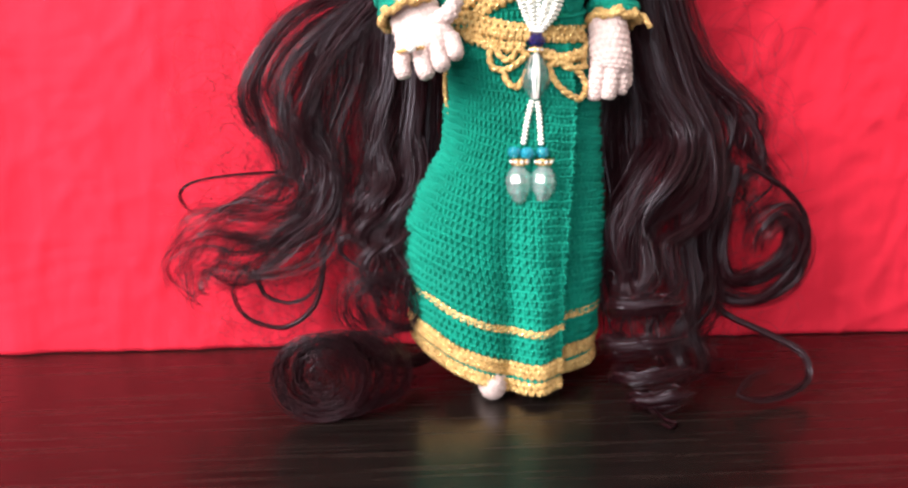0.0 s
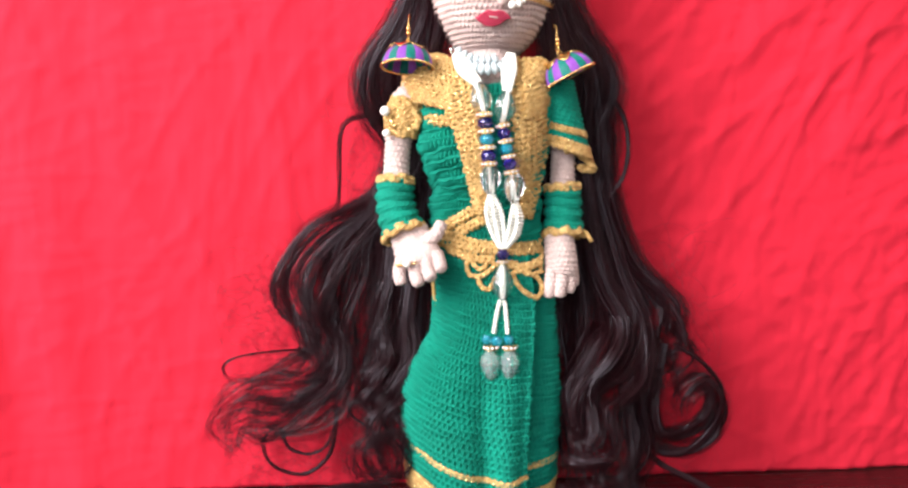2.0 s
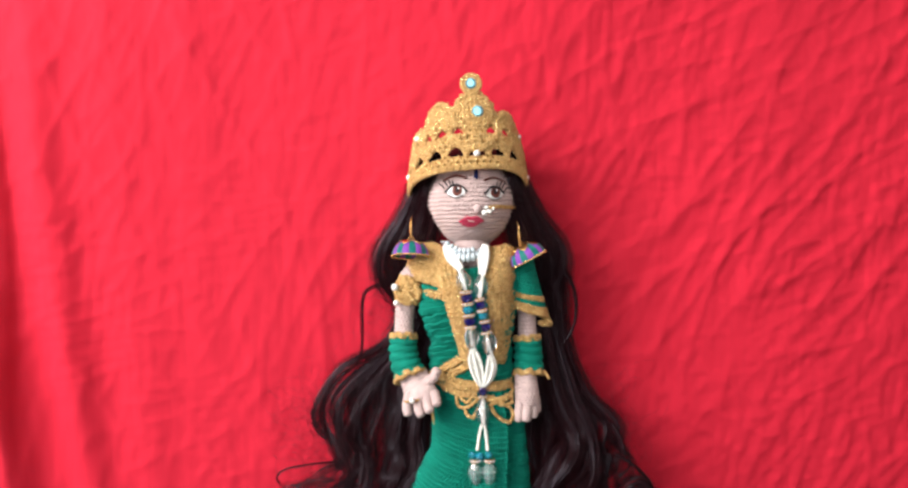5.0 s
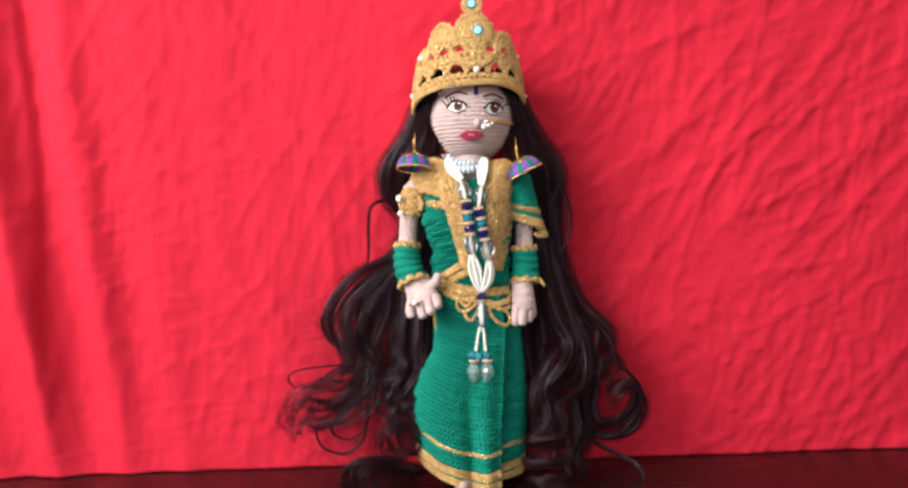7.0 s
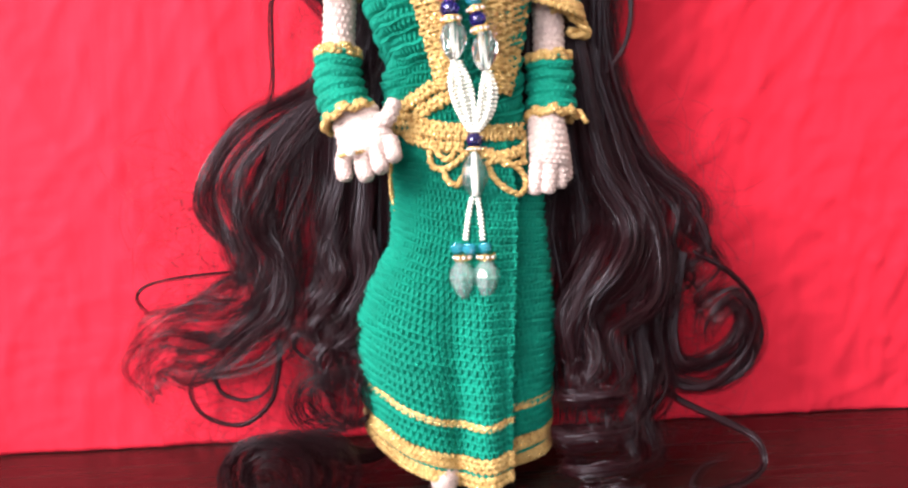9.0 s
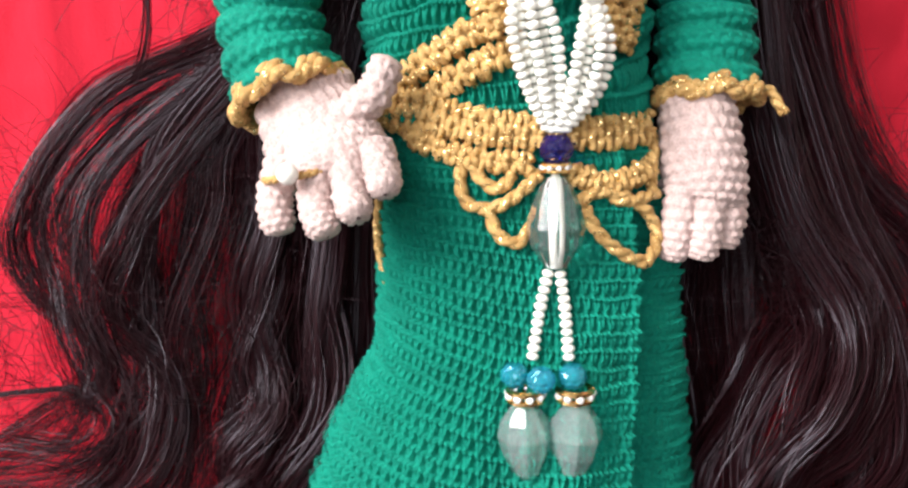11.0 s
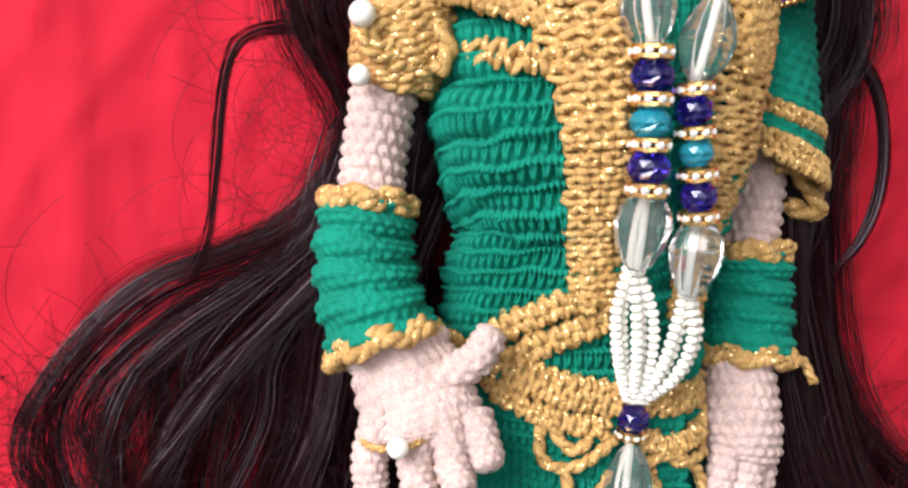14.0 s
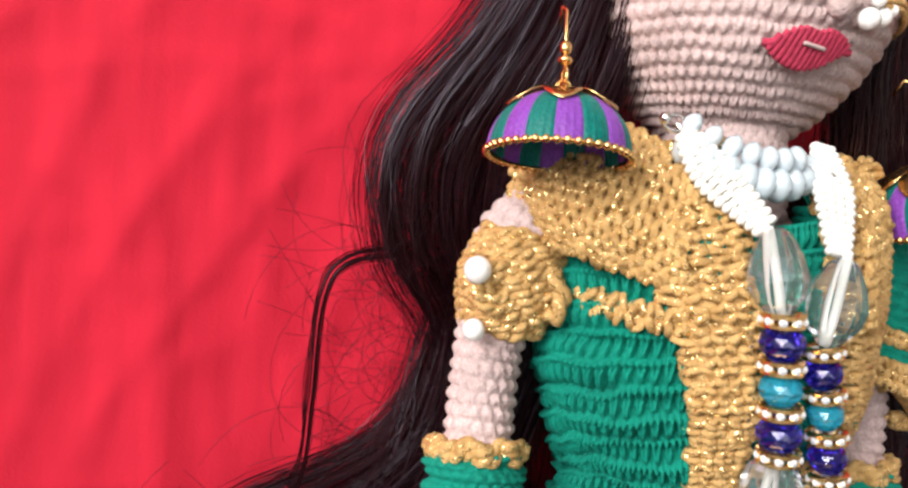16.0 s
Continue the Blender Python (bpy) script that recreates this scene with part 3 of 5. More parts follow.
def folds(th, z):
    """The lap of the wrapped skirt and its soft fold."""
    low = np.clip((0.12 - z) / 0.08, 0, 1)
    edge = 0.70 - 0.10 * low
    lap = -0.0085 * (0.5 + 0.5 * np.tanh((th - edge) / 0.014)) * np.clip((0.148 - z) / 0.02, 0, 1) * np.exp(-((np.maximum(th - edge, 0) / 0.45) ** 2))
    roll = 0.0012 * np.exp(-(((th - edge + 0.04) / 0.05) ** 2))
    dent = -0.0068 * low * np.exp(-(((th + 0.10 - 0.14 * low) / 0.15) ** 2)) + 0.0050 * low * np.exp(-(((th - 0.30) / 0.17) ** 2)) + 0.0025 * low * np.exp(-(((th + 0.45) / 0.25) ** 2))
    waist = 0.003 * np.exp(-(((z - 0.1) / 0.012) ** 2)) * np.clip(-np.sin(th), 0, 1)
    band = 0.0008 * np.abs(np.sin(z * 260 + 1.1 * th + 0.6 * np.sin(th * 2)))
    return lap + roll + dent + band - waist


s = Soup()
s.grid(garment(lambda t: hem(t) + 0.0125, lambda t: 0.1545 + 0 * t, 40, 58, 0.0031, folds, per=8, tall=True))
part("skirt", s, GREEN, dress)
for name, a, b, rows in (("hem_band", 0.0, 0.0048, 2), ("hem_band", 0.0068, 0.0125, 3)):
    s = Soup()
    p = garment(lambda t: hem(t) + a, lambda t: hem(t) + b, rows, 78, 0.0004, lambda t, z: folds(t, z) + 0.0006, per=7)
    s.grid(p)
    s.loops(p, rows, 76, 0.0010)
    part(name, s, GOLD, dress, "gold crocheted hem")
s = Soup()
s.grid(garment(lambda t: hem(t) + 0.0046, lambda t: hem(t) + 0.0070, 1, 78, 0.0010, lambda t, z: folds(t, z) + 0.0008, per=6))
part("hem_piping", s, GREEN, dress, "narrow green line in the hem")
th = np.linspace(-1.9, 1.9, 260)
z = hem(th) + 0.0255
c, hx, hy = body(z)
w = folds(th, z) + 0.001
s = Soup()
s.yarn(np.stack([c + (hx + w) * np.sin(th), CY - (hy + w) * np.cos(th), z], 1), 0.0012, ply=3.0)
s.yarn(np.stack([c + (hx + w) * np.sin(th), CY - (hy + w) * np.cos(th), z + 0.0013], 1), 0.0010, ply=3.4)
part("hem_cord", s, GOLD, dress, "gold chain-stitch line")
# bodice
s = Soup()


def ruck(th, z):
    return 0.0024 * np.abs(np.sin(z * 260 - 1.6 * th + 1.1 * np.sin(z * 95 + th * 1.5))) ** 0.7 * (0.6 + 0.4 * np.sin(z * 150 + th * 4))


s.grid(garment(lambda t: 0.1525 + 0 * t, lambda t: 0.236 + 0.004 * np.abs(t), 18, 50, 0.0036, ruck, per=10, tall=True, slope=-0.09))
part("bodice", s, GREEN, dress)


def strip(pts, widths, out, amp, row=0.0026, col=0.0026, holes=0.0, per=6, scallop=0.0, surface=None, rib=0.0):
    """A stitched band laid over the figure along pts (x, z)."""
    p = smooth_path([(a, 0, b) for a, b in pts], 200)
    ln = np.linalg.norm(np.diff(p, axis=0), axis=1).sum()
    rows, cols = max(2, round(ln / row)), max(2, round(float(np.mean(widths)) / col))
    n, k = rows * per, cols * per + 1
    p = smooth_path([(a, 0, b) for a, b in pts], n)
    w = smooth_path([(a, 0, 0) for a in widths], n)[:, 0]
    t = np.gradient(p, axis=0)
    t /= np.linalg.norm(t, axis=1, keepdims=True)
    side = np.stack([t[:, 2], 0 * t[:, 0], -t[:, 0]], 1)
    v = np.linspace(0, 1, n)
    u = np.linspace(0, 1, k)
    ww = w[:, None] * (1 + scallop * np.abs(np.sin(v * rows * math.pi / 2))[:, None])
    q = p[:, None] + side[:, None] * (ww * (u[None] - 0.5))[..., None]
    x, zz = q[..., 0], q[..., 2]
    h = 0.25 * amp * stitch_height(rows, cols, v[:, None] + 0 * u[None], u[None] + 0 * v[:, None], 0.3)
    edge = 0.0022 * (1 - np.clip(np.minimum(u, 1 - u) * 6, 0, 1))[None]
    y = (surface or front)(x, zz) - out - h + edge
    g = Soup()
    keep = None
    if holes:
        r, c = v[:, None] * rows / 2, u[None] * cols / 2
        hole = (np.abs(r - np.floor(r) - 0.5) ** 2 + np.abs(c - np.floor(c) - 0.5) ** 2) < holes ** 2
        hole &= (np.minimum(u, 1 - u) > 0.12)[None]
        keep = ~hole
    g.grid(np.stack([x, y, zz], -1), False, 0, keep)
    lanes = max(2, round(float(np.mean(widths)) / 0.0024))
    g.loops(np.stack([x, y, zz], -1).swapaxes(0, 1), lanes, max(4, round(ln / 0.0029)), 0.0010)
    return g


part("lapel", strip([(0.0060, 0.2500), (0.0090, 0.2400), (0.0125, 0.2260), (0.0165, 0.2060), (0.0195, 0.1890), (0.0235, 0.1710)], (0.019, 0.018, 0.0150, 0.0110, 0.0082, 0.0088), 0.0046, 0.0020, scallop=0.24), GOLD, dress, "gold crocheted border")
part("lapel", strip([(0.0460, 0.2510), (0.0462, 0.2380), (0.0472, 0.2200), (0.0475, 0.2040), (0.0470, 0.1880), (0.0450, 0.1680)], (0.018, 0.0185, 0.0170, 0.0155, 0.0125, 0.007), 0.0052, 0.0020, holes=0.2, scallop=0.26), GOLD, dress, "gold crocheted border")
part("chest_band", strip([(-0.0070, 0.2200), (0.0015, 0.2182), (0.0095, 0.2185)], (0.0045, 0.0042, 0.0042), 0.0042, 0.0014), GOLD, dress, "narrow gold band")
part("waist_strap", strip([(0.0030, 0.1625), (0.0130, 0.1690), (0.0245, 0.1750)], (0.0045, 0.0042, 0.004), 0.0042, 0.0014, per=7), GOLD, dress, "gold diagonal strap")
part("waist_strap", strip([(0.0090, 0.1600), (0.0180, 0.1645), (0.0270, 0.1690)], (0.004, 0.0042, 0.004), 0.0042, 0.0014, per=7), GOLD, dress, "gold diagonal strap")


def drape(soup, z0, z1, slot, r0=0.0125, r1=0.0175, rows=10, amp=0.0010, gold=False):
    """The short loose sleeve over the far shoulder."""
    per = 5
    cols = 26
    v, u = np.linspace(0, 1, rows * per), np.arange(cols * per) / (cols * per)
    z = z0 + (z1 - z0) * v
    r = np.interp(z, [0.196, 0.24], [r1, r0])
    g = u * 2 * math.pi
    cx = np.interp(z, [0.196, 0.24], [0.0675, 0.060])
    h = amp * stitch_height(rows, cols, v[:, None] + 0 * u[None], u[None] + 0 * v[:, None])
    rr = r[:, None] + h
    zz = z[:, None] + 0.006 * np.cos(g)[None] * np.clip((0.24 - z[:, None]) / 0.04, 0, 1) * -1
    p = np.stack([cx[:, None] + rr * np.cos(g)[None] * 0.95, 0.361 + rr * np.sin(g)[None] * 0.85, zz], -1)
    soup.grid(p, True, slot)
    if gold:
        soup.loops(np.roll(p, -cols * per // 2, 1), max(1, round((z1 - z0) / 0.002)), 34, 0.0009)


for name, z0, z1, m, rows, lab in (("sleeve", 0.2165, 0.241, GREEN, 10, ""), ("sleeve_band", 0.2135, 0.2165, GOLD, 1, "gold band"), ("sleeve_stripe", 0.2095, 0.2135, GREEN, 2, ""), ("sleeve_border", 0.2035, 0.2095, GOLD, 3, "gold border")):
    s = Soup()
    drape(s, z0, z1, 0, rows=rows, amp=0.0004 if m is GOLD else 0.0014, gold=m is GOLD)
    part(name, s, m, dress, lab)
s = Soup()
g = np.linspace(-0.4, 2.2, 40)
s.yarn(np.stack([0.0715 + 0.0125 * np.cos(g * 1.2 - 1.4), 0.357 + 0.004 * np.sin(g), 0.2035 - 0.011 * np.clip(np.sin(g), 0, 1)], 1), 0.0022)
part("sleeve_fold", s, GOLD, dress, "drooping gold edge")


def shell(rows3, row, col, amp, per=6):
    """A stitched sheet through rows of given points."""
    rows3 = [np.array(r, float) for r in rows3]
    ln = np.linalg.norm(np.diff(rows3[len(rows3) // 2], axis=0), axis=1).sum()
    hn = np.linalg.norm(np.diff(np.array([r[len(r) // 2] for r in rows3]), axis=0), axis=1).sum()
    cols, rows = max(3, round(ln / col)), max(2, round(hn / row))
    nu, nv = cols * per, rows * per
    fine = np.stack([smooth_path(r, nu) for r in rows3])
    p = np.stack([smooth_path(fine[:, k], nv) for k in range(nu)], 1)
    n = grid_normals(p, False)
    n *= np.sign(-(n[..., 1:2]))
    v, u = np.linspace(0, 1, nv)[:, None], np.linspace(0, 1, nu)[None]
    s = Soup()
    p = p + n * (0.2 * amp * stitch_height(rows, cols, v + 0 * u, u + 0 * v, 0.26))[..., None]
    s.grid(p)
    s.loops(p, round(hn / 0.0024), round(ln / 0.0030), 0.0011)
    return s


part("shoulder_yoke", shell([[(-0.010, 0.366, 0.2530), (0.000, 0.357, 0.2540), (0.013, 0.345, 0.2480)], [(-0.0170, 0.3625, 0.2465), (-0.0060, 0.3465, 0.2450), (0.0095, 0.3365, 0.2385)],
                             [(-0.0195, 0.3585, 0.2385), (-0.0105, 0.3430, 0.2355), (0.0075, 0.3335, 0.2300)], [(-0.0150, 0.3545, 0.2300), (-0.0085, 0.3435, 0.2280), (0.0075, 0.3335, 0.2235)]], 0.0026, 0.0026, 0.0018), GOLD, dress, "gold crocheted shoulder piece")
part("shoulder_yoke", shell([[(0.0430, 0.346, 0.2480), (0.050, 0.355, 0.2515), (0.056, 0.364, 0.2510)], [(0.0430, 0.3365, 0.2390), (0.0525, 0.3440, 0.2430), (0.060, 0.3600, 0.2440)],
                             [(0.0430, 0.3320, 0.2260), (0.0530, 0.3410, 0.2300), (0.0580, 0.3530, 0.2330)], [(0.0435, 0.3310, 0.2200), (0.0525, 0.3400, 0.2220), (0.0560, 0.3480, 0.2250)]], 0.0026, 0.0026, 0.0018), GOLD, dress, "gold crocheted shoulder piece")
# ---- belt ----
belt = thing("lace_belt", "gold crocheted lace belt tied low round the waist", "belt", (0.026, 0.335, 0.148))
part("waistband", strip([(-0.006, 0.1580), (0.006, 0.1560), (0.020, 0.1530), (0.036, 0.1515), (0.0545, 0.1520)], (0.009, 0.0085, 0.0058, 0.0050, 0.0058), 0.0044, 0.0016, row=0.0026, col=0.0026), GOLD, belt)


def lace(pts, r=0.0011, out=0.0042):
    s = Soup()
    q = smooth_path([(a, 0, b) for a, b in pts], 14 * len(pts))
    s.yarn(np.stack([q[:, 0], front(q[:, 0], q[:, 2]) - out, q[:, 2]], 1), r)
    return s


part("lace_cord", strip([(0.004, 0.1515), (0.015, 0.1475), (0.028, 0.1458)], (0.0030, 0.0028, 0.0028), 0.0042, 0.0014), GOLD, belt)
part("lace_cord", strip([(0.035, 0.1445), (0.044, 0.1415), (0.0535, 0.1440)], (0.0028, 0.0028, 0.0028), 0.0042, 0.0014), GOLD, belt)
for pts in ([(0.0150, 0.1475), (0.0145, 0.1425), (0.0160, 0.1380), (0.0215, 0.1375), (0.0270, 0.1410), (0.0300, 0.1440)], [(0.0165, 0.1465), (0.0185, 0.1430), (0.0220, 0.1410), (0.0250, 0.1440)], [(0.0200, 0.1375), (0.0215, 0.1325), (0.0255, 0.1305), (0.0280, 0.1335), (0.0300, 0.1370)],
            [(0.0390, 0.1370), (0.0410, 0.1330), (0.0455, 0.1285), (0.0515, 0.1252)], [(0.0515, 0.1252), (0.0545, 0.1285), (0.0535, 0.1340), (0.0480, 0.1385), (0.0420, 0.1400), (0.0370, 0.1380)],
            [(0.0530, 0.1520), (0.0548, 0.1480), (0.0535, 0.1430), (0.0545, 0.1380)], [(0.0440, 0.1415), (0.0455, 0.1385), (0.0500, 0.1380), (0.0540, 0.1390)]):
    part("lace_loop", lace(pts, 0.0013), GOLD, belt)
part("side_cord", lace([(-0.0010, 0.147), (-0.0034, 0.136), (-0.0036, 0.127), (-0.0020, 0.119)], 0.001, 0.001), GOLD, belt)

# ---- cuffs ----
def cuff(path, radii, label):
    p = np.array(path)
    c = thing("wrist_cuff", label, "cuff", tuple(p[-1]), "cuffs on the arms")
    s = Soup()
    stitched_tube(s, p, radii, 0.0021, 0.0022, 0.0011, close=False, ruck=0.0017)
    part("sleeve", s, GREEN, c)
    for i, j in ((0, 1), (-1, -2)):
        ax = (p[i] - p[j]) / np.linalg.norm(p[i] - p[j])
        side = np.cross(ax, (0, 1, 0))
        side /= np.linalg.norm(side)
        up = np.cross(ax, side)
        s = Soup()
        for k in range(2):
            g = np.linspace(0, 2 * math.pi, 60)
            r = radii[i] + 0.0008 + 0.0008 * k * (1 if i else 0.3) + 0.0007 * np.sin(g * 9 + k)
            s.yarn(p[i] + ax * ((k - 0.5) * 0.0016 + 0.0007 * np.sin(g * 7))[:, None] + r[:, None] * (np.cos(g)[:, None] * side + np.sin(g)[:, None] * up), 0.00155, ply=1.8)
        part("trim", s, GOLD, c, "glittering gold edge")
    return c


cuff([(-0.0238, 0.3515, 0.1865), (-0.0240, 0.349, 0.1780), (-0.0225, 0.346, 0.1690), (-0.0190, 0.3425, 0.1600)], (0.0078, 0.0084, 0.0088, 0.0096), "green crocheted cuff with gold edges above the open palm")
far = cuff([(0.0668, 0.3595, 0.1825), (0.0672, 0.3585, 0.1760), (0.0672, 0.357, 0.1680), (0.0672, 0.355, 0.1585)], (0.0078, 0.0082, 0.0086, 0.009), "green crocheted cuff with gold edges and a loose yarn end")
s = Soup()
s.yarn([(0.0760, 0.350, 0.160), (0.0790, 0.349, 0.159), (0.0815, 0.348, 0.1545)], 0.0011)
part("yarn_end", s, GOLD, far, "loose gold yarn end")

# ---- armlet ----
armlet = thing("armlet", "gold crocheted armlet with two white pearls", "armlet", (-0.0225, 0.349, 0.2225))
s = Soup()
for k in range(12):
    g = np.linspace(0, 2 * math.pi, 60)
    r = 0.0070 + 0.0026 * math.sin(math.pi * (k + 0.5) / 12) + 0.0004 * np.sin(g * 9 + k * 2)
    s.yarn(np.stack([-0.0205 + 0.00025 * k + r * np.cos(g), 0.3550 + r * np.sin(g), 0.2115 + 0.0017 * k + 0.0005 * np.sin(g * 5 + k) - 0.12 * r * np.cos(g)], 1), 0.0013, ply=2.1)
for r in (0.0042, 0.0022):
    g = np.linspace(0, 2 * math.pi, 30)
    s.yarn(np.stack([-0.0240 + r * np.cos(g), 0.3455 + 0.2 * r * np.cos(g), 0.2205 + r * np.sin(g)], 1), 0.0013, ply=2.1)
part("band", s, GOLD, armlet)
for x, y, z, r in ((-0.0285, 0.3440, 0.2238, 0.0027), (-0.0280, 0.3450, 0.2123, 0.0022)):
    s = Soup()
    s.ball((x, y, z), r, 0, (1, 1, 1), 10, 16)
    part("pearl", s, PEARL, armlet, "white pearl")
s = Soup()
s.yarn([(-0.0135, 0.347, 0.224), (-0.0110, 0.346, 0.219), (-0.0125, 0.346, 0.2145)], 0.002)
part("rosette_edge", s, GOLD, armlet)

# ---- crown ----
crown = thing("crown", "tall gold crocheted lace crown with pale blue stones", "crown", (0.0255, 0.358, 0.3))
CC = np.array([0.0255, 0.3665])
CROWN_Z = [0.288, 0.300, 0.312, 0.322, 0.332, 0.342, 0.350, 0.358, 0.366]
CROWN_R = [0.0428, 0.0420, 0.0406, 0.0388, 0.0366, 0.0345, 0.0325, 0.0308, 0.0295]
PEAK = 0.17


def crown_brim(th):
    return 0.2895 + 0.0175 * np.clip(np.cos(th), 0, 1) ** 0.8 + 0.005 * np.clip(np.sin(th), 0, 1)


def crown_top(th):
    """The upper edge: low at the back, a fan on either side, a rounded leaf at the front."""
    low = 0.3270 + 0.0095 * np.clip(np.cos(th * 0.8) * 1.6, 0, 1)

    def bulge(at, wide, high):
        return high * np.sqrt(np.clip(1 - ((th - at) / wide) ** 2, 0, 1))

    return low + np.maximum(np.maximum(bulge(-0.56, 0.37, 0.0175), bulge(0.93, 0.36, 0.0105)), bulge(PEAK, 0.53, 0.0255)) + 0.0010 * np.abs(np.sin(th * 13))


def on_crown(th, z, out=0.0):
    r = np.interp(z, CROWN_Z, CROWN_R)
    return np.stack([CC[0] + (r + out) * np.sin(th), CC[1] - (r * 0.885 + out) * np.cos(th), z + 0 * th], -1)


def crown_shell(per=6):
    cols, rows = 66, 20
    nu, nv = cols * per, rows * per
    u = np.arange(nu) / nu
    th = (u - 0.5)[None] * 2 * math.pi + np.zeros((nv, 1))
    v = np.linspace(0, 1, nv)[:, None] + 0 * th
    low = crown_brim(th)
    z = low + (crown_top(th) - low) * v
    p = on_crown(th, z, 0.0005 * stitch_height(rows, cols, v, u[None] + 0 * v, 0.3))
    dz = z - low
    k = th * 66 / (2 * math.pi) / 4.0
    arch = np.abs(k - np.floor(k) - 0.5)
    hole = (dz > 0.0085) & (dz < 0.0158 - 0.012 * arch) & (arch < 0.38)
    k2 = th * 66 / (2 * math.pi) / 3.4
    a2 = np.abs(k2 - np.floor(k2) - 0.5)
    hole |= (dz > 0.0242) & (dz < 0.0290 - 0.011 * a2) & (a2 < 0.30) & (np.abs(th - PEAK) > 0.12) & (np.abs(th) < 1.4)
    s = Soup()
    s.grid(p, True, 0, ~hole)
    s.loops(p[:, nu // 6: 5 * nu // 6], 15, 38, 0.0014, 0, lambda v, q: hole[(v * (nv - 1)).astype(int), nu // 6 + (q * (4 * nu // 6 - 1)).astype(int)])
    return s


part("lace_shell", crown_shell(), GOLD, crown)
s = Soup()
g = np.linspace(-math.pi, math.pi, 400)
for k in range(2):
    s.yarn(on_crown(g, crown_brim(g) + 0.0014 * k, 0.0008), 0.0013, ply=2.0)
part("brim", s, GOLD, crown)
for k in range(-8, 9):
    a = (k + 0.5) * 4 * 2 * math.pi / 66
    t = np.linspace(-1, 1, 16)
    s = Soup()
    s.yarn(on_crown(a + 0.17 * t, crown_brim(np.array(a)) + 0.0085 + 0.0078 * (1 - t * t) ** 0.6, 0.0012), 0.0012)
    part("lace_arch", s, GOLD, crown)
# crossed cords that rise from the brow pearl
for side, reach in ((-1, 0.52), (1, 0.46)):
    t = np.linspace(0, 1, 30)
    for lift in (0.0, 0.0022):
        s = Soup()
        s.yarn(on_crown(PEAK + side * reach * t ** 0.8, 0.3190 + lift + 0.0115 * t, 0.0030 - 0.0012 * t), 0.0014)
        part("brow_cord", s, GOLD, crown, "gold cord slanting up from the pearl")
s = Soup()
for z, r in ((0.3225, 0.0022), (0.3255, 0.0028), (0.3290, 0.0024)):
    g = np.linspace(0, 2 * math.pi, 24)
    s.yarn(on_crown(PEAK + r / 0.036 * np.cos(g), z + 0.6 * r * np.sin(g), 0.0026), 0.0014)
part("brow_knot", s, GOLD, crown, "knotted gold yarn")
s = Soup()
g = np.linspace(0, 2 * math.pi, 60)
for r in (0.0048, 0.0072, 0.0096):
    s.yarn(on_crown(PEAK + 0.07 + r / 0.033 * np.cos(g), 0.3470 + r * np.sin(g), 0.0030 - 0.10 * r), 0.0015)
part("peak_motif", s, GOLD, crown, "round gold rosette at the front")
for at, wide, base, high in ((-0.56, 0.34, 0.3370, 0.0165), (0.93, 0.32, 0.3350, 0.0105)):
    s = Soup()
    for w in (1.0, 0.66, 0.34):
        t = np.linspace(-1, 1, 30)
        s.yarn(on_crown(at + wide * w * t, base + high * w * np.sqrt(1 - t * t), 0.0014), 0.0014)
    part("side_fan", s, GOLD, crown, "raised gold fan")
s = Soup()
g = np.linspace(0, 2 * math.pi, 40)
for r in (0.0046, 0.0066):
    s.yarn(np.stack([0.0295 + r * np.cos(g), 0.3385 + 0.1 * r * np.sin(g), 0.3672 + r * 0.98 * np.sin(g)], 1), 0.0014, ply=2.0)
finial = part("finial", s, GOLD, crown, "ring at the tip")


def stone(name, x, y, z, r, m, parent, label):
    s = Soup()
    p = []
    for rr, d in ((1.0, 0.0), (1.0, 0.25), (0.62, 0.6), (0.02, 0.62)):
        p.append([(x + r * rr * math.cos(a), y - r * d, z + r * rr * math.sin(a)) for a in np.arange(10) * math.pi / 5])
    s.grid(np.array(p), True)
    return part(name, s, m, parent, label, False)


stone("jewel", 0.0295, 0.3378, 0.3672, 0.0040, ICE, finial, "pale blue faceted stone")
stone("jewel", 0.0337, 0.3352, 0.3472, 0.0043, ICE, crown, "pale blue faceted stone")
for a, z, r in ((0.17, 0.3178, 0.0026), (-1.15, 0.3305, 0.0022), (1.35, 0.331, 0.0018), (-1.52, 0.3035, 0.0020), (1.52, 0.3015, 0.0018)):
    s = Soup()
    s.ball(on_crown(np.array(a), z, 0.0022), r, 0, (1, 1, 1), 8, 12)
    part("pearl", s, PEARL, crown, "small white pearl")
# ---- wig ----
wig = thing("wig", "long dark brown wavy wig curling onto the table", "wig", (0.026, 0.375, 0.002))
rng = np.random.default_rng(11)


